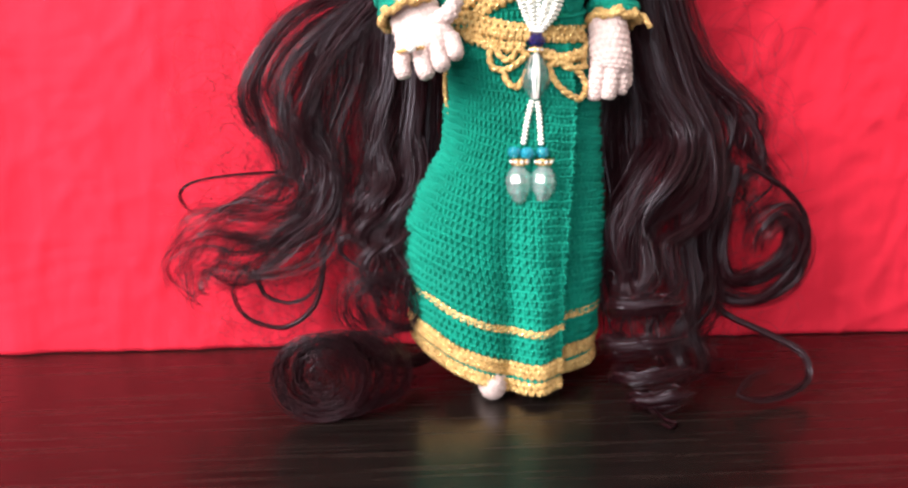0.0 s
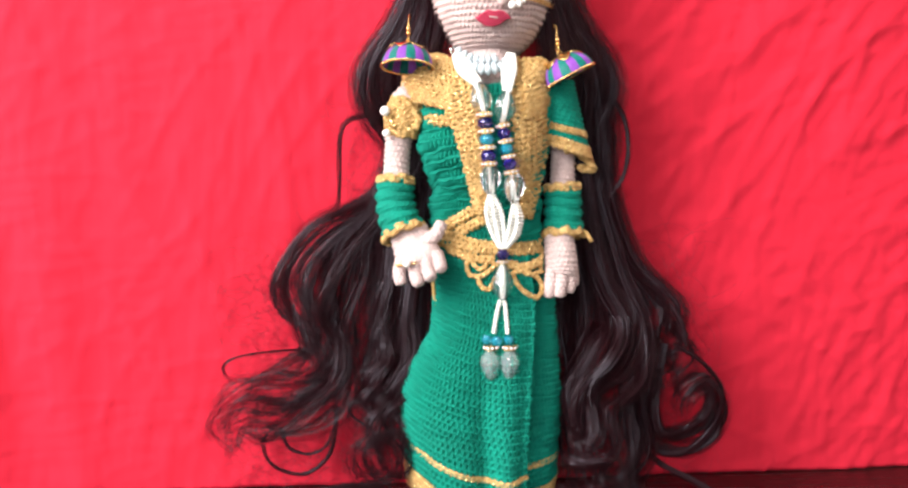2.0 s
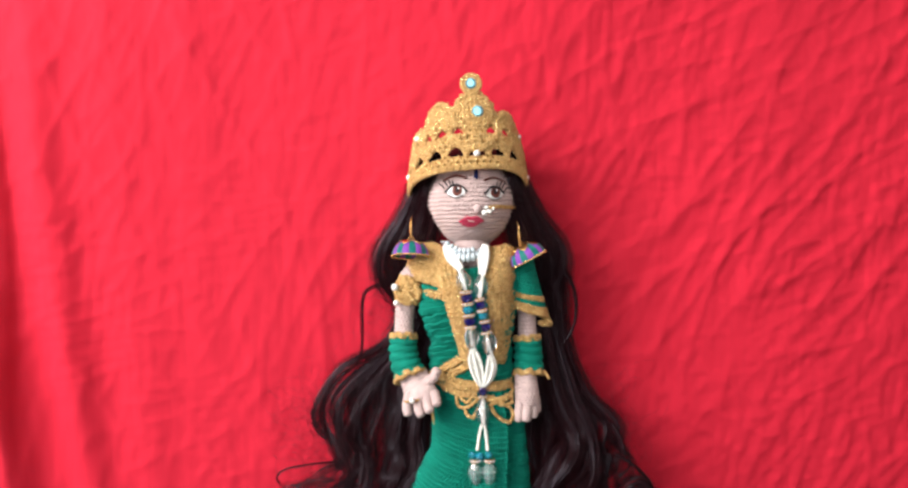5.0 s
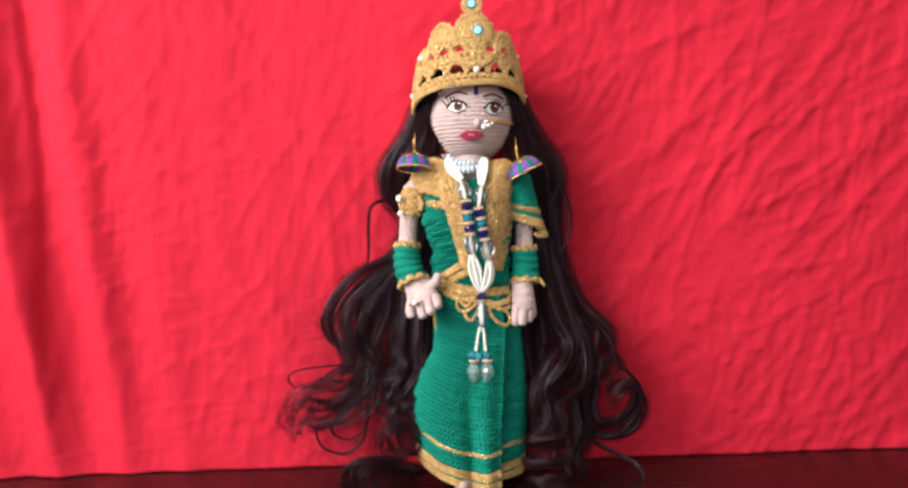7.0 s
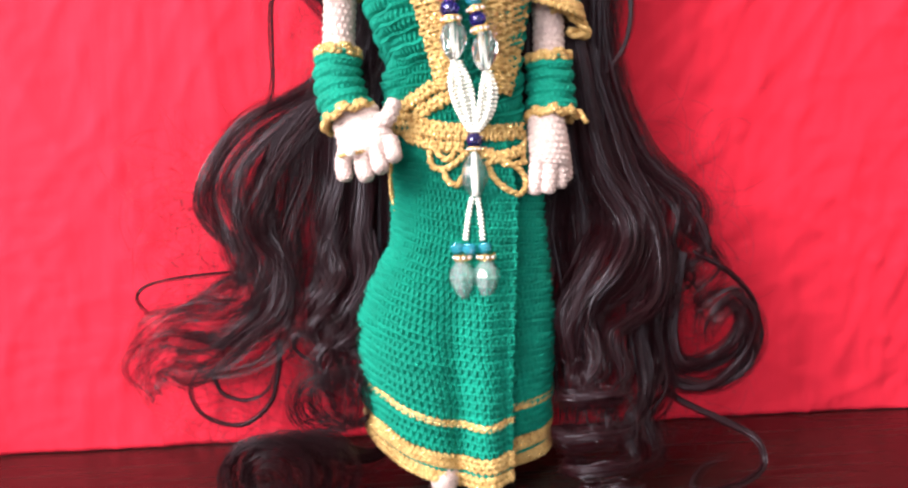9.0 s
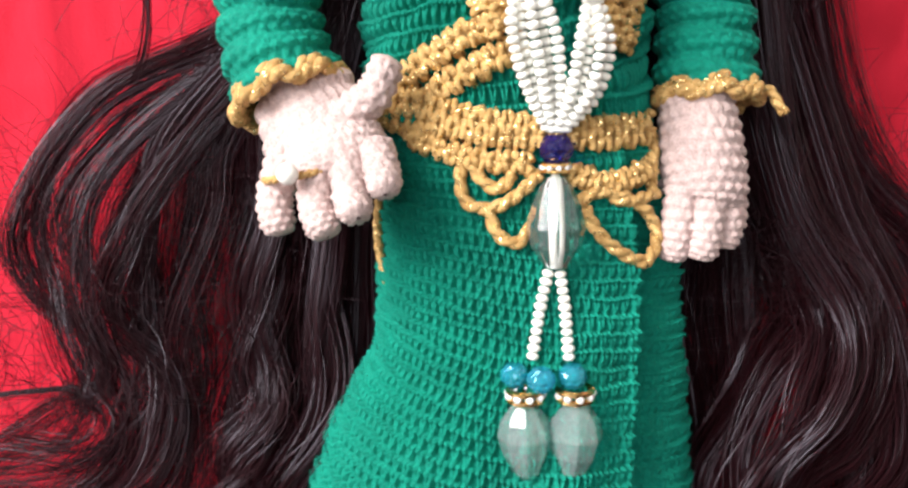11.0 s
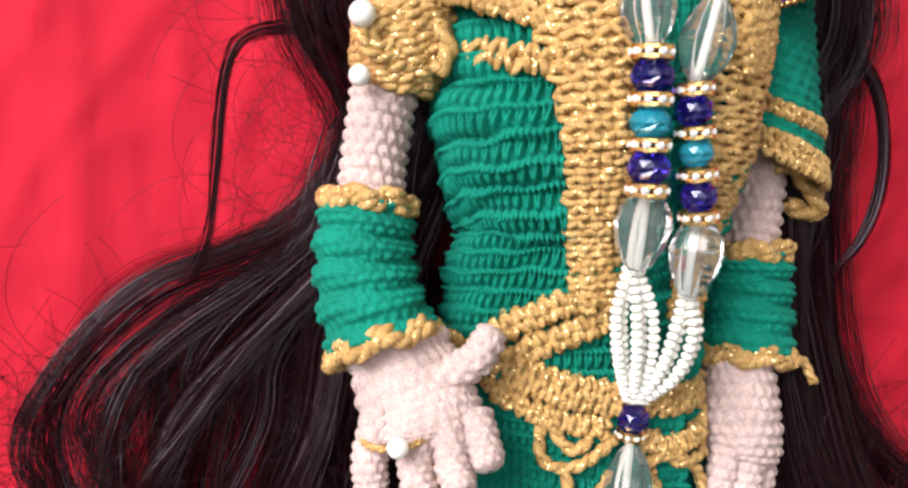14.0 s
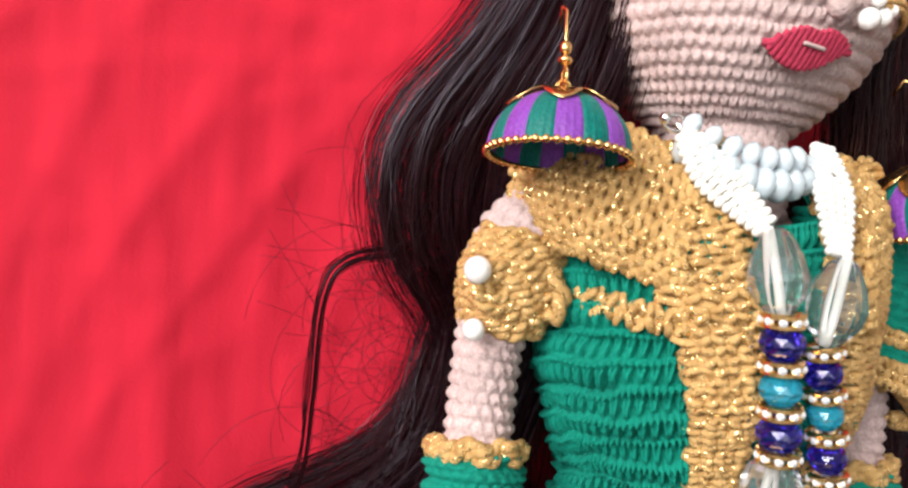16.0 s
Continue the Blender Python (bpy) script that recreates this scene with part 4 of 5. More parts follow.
def lock(points, spread, curls=1.0, radius=(0, 0.001), strands=110, n=48, thick=0.00008, fuzz=0.10, tip=0.4, core=0.45, flat=0.7, wall=True):
    """One lock: strands that follow a guide together, waving more towards the tip, round a dense heart."""
    g = smooth_path(points, n)
    t = np.linspace(0, 1, n)
    tan = np.gradient(g, axis=0)
    tan /= np.maximum(np.linalg.norm(tan, axis=1, keepdims=True), 1e-9)
    a = np.cross(tan, (0, 1, 0))
    a /= np.maximum(np.linalg.norm(a, axis=1, keepdims=True), 1e-9)
    b = np.cross(tan, a)
    s = Soup()
    phase = rng.uniform(0, 6.28)
    spread = np.interp(t, np.linspace(0, 1, len(spread)), spread)
    radius = np.interp(t, np.linspace(0, 1, len(radius)), radius)
    tufts = [(math.sqrt(rng.random()), rng.uniform(0, 6.28), rng.normal(0, 0.3)) for _ in range(max(4, strands // 5))]

    def hold(p):
        p[:, 2] = np.maximum(p[:, 2], 0.0006)
        if wall:
            p[:, 1] = np.minimum(p[:, 1], 0.391 + 0.08 * p[:, 0])
        return p

    for k in range(int(strands * 3.2)):
        q, f, shift = tufts[k % len(tufts)]
        stray = rng.random() < 0.13
        ph = phase + shift + rng.normal(0, 0.12) + curls * 2 * math.pi * t ** 1.4 * (1 + rng.normal(0, 0.10 if stray else 0.02))
        jit = rng.normal(0, 0.22, 2)
        grow = 1 + fuzz * np.sin(t * rng.uniform(5, 15) + rng.uniform(0, 6)) + (0.9 * t * t if stray else 0)
        w = spread * grow
        p = g + a * (w * (q * math.cos(f) + jit[0]) + radius * np.cos(ph))[:, None] + b * (w * (q * math.sin(f) + jit[1]) * flat + radius * 0.6 * np.sin(ph))[:, None]
        fr, fp, fa = 1.5 + 3 * ((k % len(tufts)) * 0.37 % 1), (k % len(tufts)) * 2.1, spread * 0.14 * t * (4.5 if stray else 1.0)
        p = p + a * (fa * np.sin(fr * 6.28 * t + fp))[:, None] + b * (fa * np.cos(fr * 5.1 * t + fp))[:, None]
        end = int(n * rng.uniform(0.7, 1.0))
        p = hold(p[:end])
        r = thick * rng.uniform(0.6, 1.4) * np.interp(np.linspace(0, 1, end), [0, 0.7, 1], [1, 1, tip])
        around = f + math.atan2(jit[1], jit[0]) * 0.15 + rng.normal(0, 0.25)
        s.ribbon(p, r, (math.cos(around) * a + math.sin(around) * b)[:end] - np.array([0, 0.35, 0]))
    core *= 0.62
    if core:
        ph = phase + curls * 2 * math.pi * t ** 1.4
        p = hold(g + a * (radius * np.cos(ph))[:, None] + b * (radius * 0.6 * np.sin(ph))[:, None] + np.array([0, 0.002, 0]))
        lift = np.maximum(0, core * spread.max() - p[:, 2])
        p[:, 2] += lift * 0.8
        s.tube(p, np.maximum(0.0001, core * spread * np.interp(t, [0, 0.75, 1], [1, 0.6, 0.02])), 9, 0, flat=flat)
    return tagged(part("lock", s, HAIR, wig), kind="stuff")


def between(inner, outer, count, spread, curls, radius, strands):
    inner, outer = np.array(inner), np.array(outer)
    for k in range(count):
        f = k / (count - 1)
        p = inner + (outer - inner) * f + rng.normal(0, 0.0025, inner.shape) * np.linspace(0.2, 1, len(inner))[:, None]
        lock(p, spread, curls * rng.uniform(0.8, 1.2), radius, strands, core=0.35)


# the crown of the wig, under the lace
s = Soup()
lat, lon = np.linspace(0.62, 1.56, 14)[:, None], (np.arange(60) * math.pi / 30)[None]
combed = 1 + 0.008 * np.sin(lon * 30 + 2 * lat)
s.grid(np.stack([HC[0] + 0.0385 * np.cos(lat) * np.sin(lon) * combed, HC[1] + 0.001 - 0.0345 * np.cos(lat) * np.cos(lon) * combed, HC[2] + 0.0430 * np.sin(lat) * combed], -1), True)
part("wig_cap", s, HAIR, wig)
# hair close to the face
for side, x0, x1 in ((-1, 0.0020, -0.0140), (1, 0.0530, 0.0670)):
    for k in range(7):
        f = k / 6
        xa = x0 + (x1 - x0) * f
        lock([(0.0276 + (xa - 0.0276) * 0.85, 0.360 + 0.010 * f, 0.322), (xa, 0.354 + 0.016 * f, 0.297), (xa + side * (0.002 + 0.010 * f), 0.360 + 0.011 * f, 0.272),
              (xa + side * (0.006 + 0.022 * f), 0.365 + 0.007 * f, 0.248), (xa + side * (0.009 + 0.018 * f), 0.373, 0.226), (xa + side * (0.006 + 0.006 * f), 0.379, 0.200), (xa + side * (0.008 + 0.010 * f), 0.381, 0.165)],
             (0.005, 0.0065, 0.007, 0.007, 0.006, 0.005), 0.8, (0, 0, 0.001, 0.002), 100, 34, core=0.6)
# falling lengths behind the arms
between([(0.004, 0.377, 0.240), (-0.008, 0.380, 0.200), (-0.012, 0.382, 0.160), (-0.014, 0.381, 0.115), (-0.018, 0.378, 0.075)],
        [(-0.024, 0.374, 0.235), (-0.026, 0.379, 0.205), (-0.034, 0.379, 0.172), (-0.050, 0.378, 0.140), (-0.058, 0.377, 0.110)],
        7, (0.006, 0.007, 0.008, 0.008, 0.005), 1.4, (0, 0.0, 0.002, 0.004), 52)
between([(0.052, 0.377, 0.240), (0.062, 0.381, 0.200), (0.068, 0.382, 0.160), (0.074, 0.381, 0.115), (0.078, 0.378, 0.070)],
        [(0.086, 0.374, 0.255), (0.094, 0.377, 0.215), (0.090, 0.378, 0.175), (0.102, 0.377, 0.138), (0.112, 0.374, 0.100)],
        10, (0.006, 0.008, 0.009, 0.009, 0.006), 1.6, (0, 0.0, 0.002, 0.005), 80)


for x0, x1 in ((-0.006, -0.010), (-0.012, -0.016), (0.058, 0.060)):
    lock([(x0, 0.374, 0.250), (x1, 0.376, 0.215), (x1 - 0.001, 0.377, 0.180), (x1, 0.377, 0.145), (x1 + 0.002, 0.378, 0.115)], (0.006, 0.009, 0.009, 0.008), 1.0, (0, 0.001), 70, 34, core=1.3)


def coil(cx, cy, cz, r0, r1, turns, strands, width, depth, thick=0.00009):
    """A loosely wound round curl resting on its edge."""
    t = np.linspace(0, 1, int(26 * turns))
    s = Soup()
    for k in range(strands):
        ph = rng.uniform(0, 6.28)
        r = (r0 + (r1 - r0) * t ** 0.8) * (1 + rng.normal(0, 0.05)) + rng.normal(0, width)
        g = ph + t * turns * 2 * math.pi
        wob = rng.normal(0, 0.0012, 2)
        p = np.stack([cx + wob[0] + r * np.cos(g), cy + depth * (rng.uniform(-1, 1) + 0.3 * np.sin(g * 0.5 + ph)), cz + wob[1] + r * np.sin(g) * 0.96], 1)
        p[:, 2] = np.maximum(p[:, 2], 0.0006)
        s.tube(p, thick * rng.uniform(0.7, 1.4), 3, 0, caps=False)
    return tagged(part("curl", s, HAIR, wig), kind="stuff")


def sweep(rows, count, spread, strands, curls, radius, core=0.15, n=50):
    """Locks side by side; each row: x, y, z and the way across to the outermost lock."""
    rows = np.array(rows)
    for o in np.linspace(-1, 1, count):
        p = rows[:, :3] + o * np.stack([rows[:, 3], 0 * rows[:, 3], rows[:, 4]], 1) + rng.normal(0, 0.0012, (len(rows), 3))
        p[:, 1] += 0.004 * math.sin(o * 5) + rng.normal(0, 0.003)
        lock(p, spread, curls * rng.uniform(0.7, 1.3), radius, strands, n, core=core)


# one side: a full wave that swings in, then sweeps out and hooks down
sweep([(-0.014, 0.380, 0.234, 0.006, 0.0), (-0.021, 0.381, 0.205, 0.005, 0.0), (-0.030, 0.379, 0.178, 0.010, 0.0), (-0.062, 0.374, 0.153, 0.013, -0.007), (-0.077, 0.370, 0.132, 0.016, 0.0), (-0.076, 0.368, 0.113, 0.015, 0.001), (-0.065, 0.364, 0.095, 0.012, -0.004),
       (-0.067, 0.360, 0.078, 0.008, -0.012), (-0.090, 0.358, 0.066, -0.001, -0.017), (-0.110, 0.356, 0.060, 0.003, -0.016), (-0.121, 0.354, 0.046, 0.007, -0.004), (-0.118, 0.353, 0.032, 0.004, -0.001)],
      10, (0.004, 0.005, 0.005, 0.005, 0.005, 0.005, 0.005, 0.004, 0.0035, 0.002), 26, 4.2, (0, 0.0, 0.0015, 0.0035, 0.004, 0.004, 0.003), 0.12, 76)
sweep([(-0.006, 0.383, 0.225, 0.006, 0.0), (-0.018, 0.382, 0.190, 0.008, 0.0), (-0.051, 0.378, 0.153, 0.011, 0.0), (-0.055, 0.374, 0.132, 0.011, 0.0), (-0.058, 0.370, 0.109, 0.009, 0.0), (-0.056, 0.366, 0.089, 0.008, -0.003), (-0.063, 0.362, 0.068, 0.006, -0.008),
       (-0.084, 0.359, 0.055, 0.0, -0.011), (-0.102, 0.357, 0.053, 0.002, -0.008), (-0.111, 0.356, 0.042, 0.003, -0.002)],
      6, (0.004, 0.005, 0.005, 0.005, 0.004, 0.003, 0.002), 22, 3.6, (0, 0.001, 0.0035, 0.004), 0.1, 66)
for pts, sp in (([(-0.059, 0.360, 0.060), (-0.060, 0.356, 0.045), (-0.064, 0.354, 0.032), (-0.077, 0.353, 0.023), (-0.093, 0.353, 0.027), (-0.099, 0.353, 0.038), (-0.095, 0.354, 0.048), (-0.086, 0.355, 0.052)], 0.0011),
                ([(-0.091, 0.356, 0.048), (-0.086, 0.355, 0.037), (-0.075, 0.355, 0.033), (-0.064, 0.355, 0.038), (-0.059, 0.357, 0.053)], 0.0011),
                ([(-0.078, 0.358, 0.093), (-0.095, 0.356, 0.092), (-0.114, 0.354, 0.089), (-0.121, 0.353, 0.083), (-0.116, 0.353, 0.074)], 0.0007),
                ([(-0.036, 0.374, 0.2245), (-0.051, 0.372, 0.2210), (-0.0562, 0.371, 0.212), (-0.0568, 0.370, 0.190), (-0.0582, 0.370, 0.172), (-0.066, 0.371, 0.156)], 0.0013)):
    lock(pts, (sp * 1.8, sp * 1.2, sp, sp * 1.3), 0.6, (0, 0.0006), 15, 48, core=0.4, tip=0.7)
# tousled lengths beside the skirt
sweep([(0.0, 0.383, 0.220, 0.005, 0.0), (-0.024, 0.379, 0.160, 0.008, 0.0), (-0.026, 0.374, 0.122, 0.009, 0.0), (-0.027, 0.366, 0.091, 0.011, 0.0), (-0.032, 0.358, 0.069, 0.011, 0.0), (-0.033, 0.350, 0.052, 0.010, -0.003), (-0.024, 0.340, 0.028, 0.008, -0.005)],
      8, (0.005, 0.006, 0.007, 0.006, 0.004), 50, 3.0, (0.001, 0.003, 0.004, 0.004), 0.7, 60)
for shift in (0.0, -0.010):
    lock([(-0.008 + shift, 0.379, 0.170), (-0.010 + shift, 0.377, 0.135), (-0.014 + shift, 0.373, 0.100), (-0.021 + shift, 0.367, 0.070), (-0.025 + shift, 0.358, 0.042)], (0.006, 0.008, 0.008, 0.007, 0.004), 1.6, (0, 0.002, 0.003), 60, 44, core=1.1)
# a roll lying on the table, its round end turned to the front, and a smaller one above
for k in range(4):
    f = k / 6
    coil(-0.0520 + 0.036 * f, 0.302 + 0.022 * f, 0.0187 - 0.004 * f, 0.0178 - 0.004 * f, 0.0165 - 0.004 * f, 1.6, 26 if k < 2 else 14, 0.0006, 0.003, 0.00014)
coil(-0.0520, 0.302, 0.0183, 0.0160, 0.0030, 2.4, 22, 0.0024, 0.003, 0.00014)
for k in range(3):
    coil(-0.0350 + 0.007 * k, 0.335 + 0.006 * k, 0.0375, 0.0138, 0.0120, 1.6, 18, 0.0007, 0.003, 0.00012)
coil(-0.0350, 0.335, 0.0375, 0.0120, 0.0030, 1.8, 22, 0.0020, 0.003, 0.00009)
lock([(-0.048, 0.326, 0.020), (-0.036, 0.330, 0.018), (-0.024, 0.334, 0.016), (-0.012, 0.340, 0.012), (-0.004, 0.346, 0.010)], (0.006, 0.009, 0.009, 0.007), 1.2, (0.001, 0.003), 50, core=0.9)
# the other side: a wave over the shoulder
sweep([(0.080, 0.378, 0.215, 0.010, 0.0), (0.086, 0.377, 0.180, 0.010, 0.0), (0.095, 0.374, 0.142, 0.012, 0.004), (0.109, 0.368, 0.121, 0.019, 0.003), (0.117, 0.364, 0.101, 0.018, 0.0), (0.120, 0.360, 0.081, 0.015, -0.002), (0.117, 0.357, 0.064, 0.008, -0.004)],
      9, (0.005, 0.006, 0.006, 0.006, 0.005, 0.004, 0.002), 50, 3.8, (0, 0.0, 0.0015, 0.0045, 0.006), 0.5, 64)
# a ringlet that turns out and up behind it
sweep([(0.120, 0.360, 0.095, 0.008, 0.0), (0.115, 0.358, 0.074, 0.007, 0.0), (0.114, 0.356, 0.056, 0.006, 0.001), (0.122, 0.354, 0.042, 0.003, 0.006), (0.137, 0.352, 0.041, -0.001, 0.006), (0.151, 0.351, 0.051, -0.005, 0.004), (0.154, 0.351, 0.066, -0.004, 0.0),
       (0.146, 0.352, 0.076, -0.001, -0.004), (0.137, 0.353, 0.068, 0.003, -0.003), (0.136, 0.354, 0.056, 0.004, 0.0)],
      6, (0.003, 0.0035, 0.0035, 0.003, 0.0025, 0.0015), 40, 1.2, (0, 0.001, 0.0015), 0.45, 66)
# dark lengths behind the skirt, and the lock that tumbles to the table
sweep([(0.058, 0.384, 0.215, 0.006, 0.0), (0.072, 0.381, 0.137, 0.010, 0.0), (0.071, 0.377, 0.103, 0.011, 0.0), (0.071, 0.372, 0.069, 0.011, 0.0), (0.072, 0.366, 0.038, 0.010, 0.0), (0.074, 0.352, 0.012, 0.008, 0.0)],
      7, (0.005, 0.006, 0.006, 0.005, 0.004), 44, 2.0, (0, 0.002, 0.003), 0.6, 50)
sweep([(0.111, 0.362, 0.084, 0.007, 0.0), (0.110, 0.358, 0.061, 0.007, 0.0), (0.105, 0.350, 0.036, 0.008, 0.0), (0.101, 0.340, 0.018, 0.007, 0.0), (0.093, 0.325, 0.006, 0.005, 0.0)],
      5, (0.004, 0.005, 0.005, 0.004, 0.002), 46, 2.4, (0, 0.002, 0.004, 0.004), 0.5, 50)
sweep([(0.072, 0.383, 0.215, 0.006, 0.0), (0.080, 0.380, 0.180, 0.008, 0.0), (0.092, 0.370, 0.135, 0.009, 0.0), (0.103, 0.360, 0.109, 0.009, -0.003), (0.095, 0.350, 0.088, 0.012, -0.009), (0.082, 0.344, 0.070, 0.009, -0.003), (0.085, 0.338, 0.052, 0.009, 0.0), (0.081, 0.332, 0.038, 0.010, 0.0), (0.088, 0.326, 0.022, 0.009, 0.0)],
      8, (0.004, 0.005, 0.006, 0.006, 0.005, 0.005, 0.005, 0.004), 46, 2.8, (0, 0.001, 0.003, 0.004), 0.5, 66)
for k in range(4):
    # turns of the ringlet, lying one over the other
    x, y, z, r = ((0.082, 0.325, 0.041, 0.015), (0.080, 0.319, 0.027, 0.016), (0.083, 0.314, 0.015, 0.015), (0.087, 0.311, 0.0055, 0.012))[k]
    g = np.linspace(-2.6, 1.2, 9)
    lock([(x - r * math.cos(a + 1.57), y - 0.7 * r * math.sin(a + 1.57) * 0.8, max(0.003, z + 0.0045 * math.sin(a * 0.8 + 0.5) - 0.0014 * a)) for a in g], (0.0035, 0.0048, 0.0050, 0.0048, 0.003), 0.5, (0, 0.0006), 46, 44, core=0.9, fuzz=0.2)
for pts, sp in (([(0.107, 0.356, 0.053), (0.113, 0.354, 0.040), (0.122, 0.348, 0.031), (0.139, 0.340, 0.024), (0.151, 0.332, 0.018), (0.152, 0.326, 0.008), (0.141, 0.320, 0.003), (0.125, 0.314, 0.003), (0.117, 0.314, 0.006), (0.125, 0.320, 0.012), (0.136, 0.322, 0.014)], 0.0022),
                ([(0.130, 0.358, 0.096), (0.143, 0.354, 0.088), (0.154, 0.352, 0.076), (0.159, 0.352, 0.059)], 0.0012),
                ([(0.128, 0.358, 0.118), (0.134, 0.355, 0.106), (0.135, 0.353, 0.094)], 0.0014),
                ([(0.080, 0.308, 0.004), (0.083, 0.300, 0.002), (0.087, 0.296, 0.0015), (0.084, 0.293, 0.0015), (0.081, 0.297, 0.002)], 0.0005),
                ([(0.086, 0.374, 0.240), (0.100, 0.370, 0.226), (0.1045, 0.367, 0.206), (0.101, 0.366, 0.188), (0.092, 0.366, 0.176)], 0.0016)):
    lock(pts, (sp, sp, sp * 0.9, sp * 0.6), 0.4, (0, 0.0006), 32, 60, core=0.7, tip=0.7)
# stray single hairs
s = Soup()
for k in range(1300):
    left = k % 5 < 3
    x, z = (rng.uniform(-0.105, -0.034) if left else rng.uniform(0.070, 0.14)), rng.uniform(0.012, 0.15)
    a, ln, bend = rng.uniform(0, 6.28), rng.uniform(0.012, 0.035), rng.normal(0, 0.9)
    t = np.linspace(0, 1, 14)
    g = a + bend * 2 * t
    p = np.stack([x + ln * t * np.cos(g), max(0.351, 0.354 + rng.normal(0, 0.007)) + 0.004 * np.sin(3 * t + a), z + ln * t * np.sin(g)], 1)
    p[:, 2] = np.maximum(p[:, 2], 0.0006)
    s.tube(p, 0.00006, 3, 0, caps=False)
for k in range(150):
    x, z = rng.uniform(-0.050, -0.026), rng.uniform(0.165, 0.235)
    a, ln, bend = rng.uniform(1.5, 4.5), rng.uniform(0.010, 0.032), rng.normal(0, 0.9)
    t = np.linspace(0, 1, 14)
    g = a + bend * 2 * t
    s.tube(np.stack([x + ln * t * np.cos(g), 0.370 + rng.normal(0, 0.005) + 0 * t, z + ln * t * np.sin(g)], 1), 0.00006, 3, 0, caps=False)
tagged(part("stray_hair", s, HAIR, wig), kind="stuff")
# ---- jewellery ----
def turned(profile, sides, m, name, smooth=True, facet=False):
    """A mesh turned about z from (radius, height) pairs."""
    p = []
    for i, (r, z) in enumerate(profile):
        g = (np.arange(sides) + (0.5 * (i % 2) if facet else 0)) * 2 * math.pi / sides
        p.append(np.stack([r * np.cos(g), r * np.sin(g), 0 * g + z], 1))
    s = Soup()
    s.grid(np.array(p), True)
    return s.mesh(name, [m], smooth)


def drop_profile(r, h):
    return [(0.0003, -h / 2), (0.35 * r, -0.48 * h), (0.85 * r, -0.25 * h), (r, -0.05 * h), (0.82 * r, 0.2 * h), (0.5 * r, 0.42 * h), (0.25 * r, 0.5 * h), (0.0003, 0.5 * h)]


def bead_profile(r, h):
    return [(0.0002, -h / 2), (0.58 * r, -h / 2), (0.93 * r, -0.24 * h), (1.03 * r, 0), (0.93 * r, 0.24 * h), (0.58 * r, h / 2), (0.0002, h / 2)]


SEED_MESH = turned([(0.0003, -0.00075), (0.0009, -0.0007), (0.00128, -0.0002), (0.00128, 0.0002), (0.0009, 0.0007), (0.0003, 0.00075)], 10, SEED, "seed_bead")
DROP_MESH = turned(drop_profile(0.0056, 0.0160), 8, CLEAR, "crystal_drop", False, False)
TASSEL_MESH = turned(drop_profile(0.0056, 0.0165), 8, ICE_GLASS, "crystal_drop", False, False)
BIG_DROP = turned(drop_profile(0.0058, 0.0180), 8, CLEAR, "crystal_drop", False, False)
COBALT_MESH = turned(bead_profile(0.0040, 0.0058), 10, COBALT, "cobalt_bead", False, True)
COBALT_SMALL = turned(bead_profile(0.0034, 0.0055), 10, COBALT, "cobalt_bead", False, True)
AQUA_MESH = turned(bead_profile(0.0038, 0.0054), 10, AQUA, "aqua_bead", False, True)
AQUA_SMALL = turned(bead_profile(0.0032, 0.005), 10, AQUA, "aqua_bead", False, True)


def spacer_mesh():
    s = Soup()
    g = np.linspace(0, 2 * math.pi, 20)
    for z in (-0.0006, 0.0006):
        s.tube(np.stack([0.0034 * np.cos(g), 0.0034 * np.sin(g), z * 1.4 + 0 * g], 1), 0.00065, 6, 0)
    for a in np.arange(9) * 2 * math.pi / 9:
        s.ball((0.0035 * math.cos(a), 0.0035 * math.sin(a), 0), 0.00088, 1, (1, 1, 1), 4, 6)
    return s.mesh("rhinestone_spacer", [BRASS, ICE_WHITE], False)


ICE_WHITE = mat("white_rhinestone", (0.85, 0.86, 0.88), 0.08, 0.3, Coat_Weight=1.0)
SPACER = spacer_mesh()


def place(name, me, at, axis=(0, 0, 1), parent=None, label="", scale=1.0):
    ob = new(name, me)
    q = Vector((0, 0, 1)).rotation_difference(Vector(axis).normalized())
    ob.parent = parent
    ob.matrix_parent_inverse = Matrix.Translation(-parent.location)
    ob.matrix_basis = Matrix.LocRotScale(Vector(at), q, Vector((scale,) * 3))
    return tagged(ob, label)


def strand(path, parent, pitch=0.00165, scale=1.0):
    q = smooth_path(path, 200)
    d = np.r_[0, np.cumsum(np.linalg.norm(np.diff(q, axis=0), axis=1))]
    n = int(d[-1] / pitch)
    shift = 0.2 + 0.6 * (abs(math.sin(sum(map(sum, path)) * 9173)) % 1)
    for k in range(n):
        w = (k + shift) * d[-1] / n
        at = [np.interp(w, d, q[:, i]) for i in range(3)]
        to = [np.interp(w + 0.0005, d, q[:, i]) - np.interp(w - 0.0005, d, q[:, i]) for i in range(3)]
        place("seed_bead", SEED_MESH, at, to, parent, scale=scale * (0.94 + 0.12 * ((k * 7 + n) % 5) / 4))


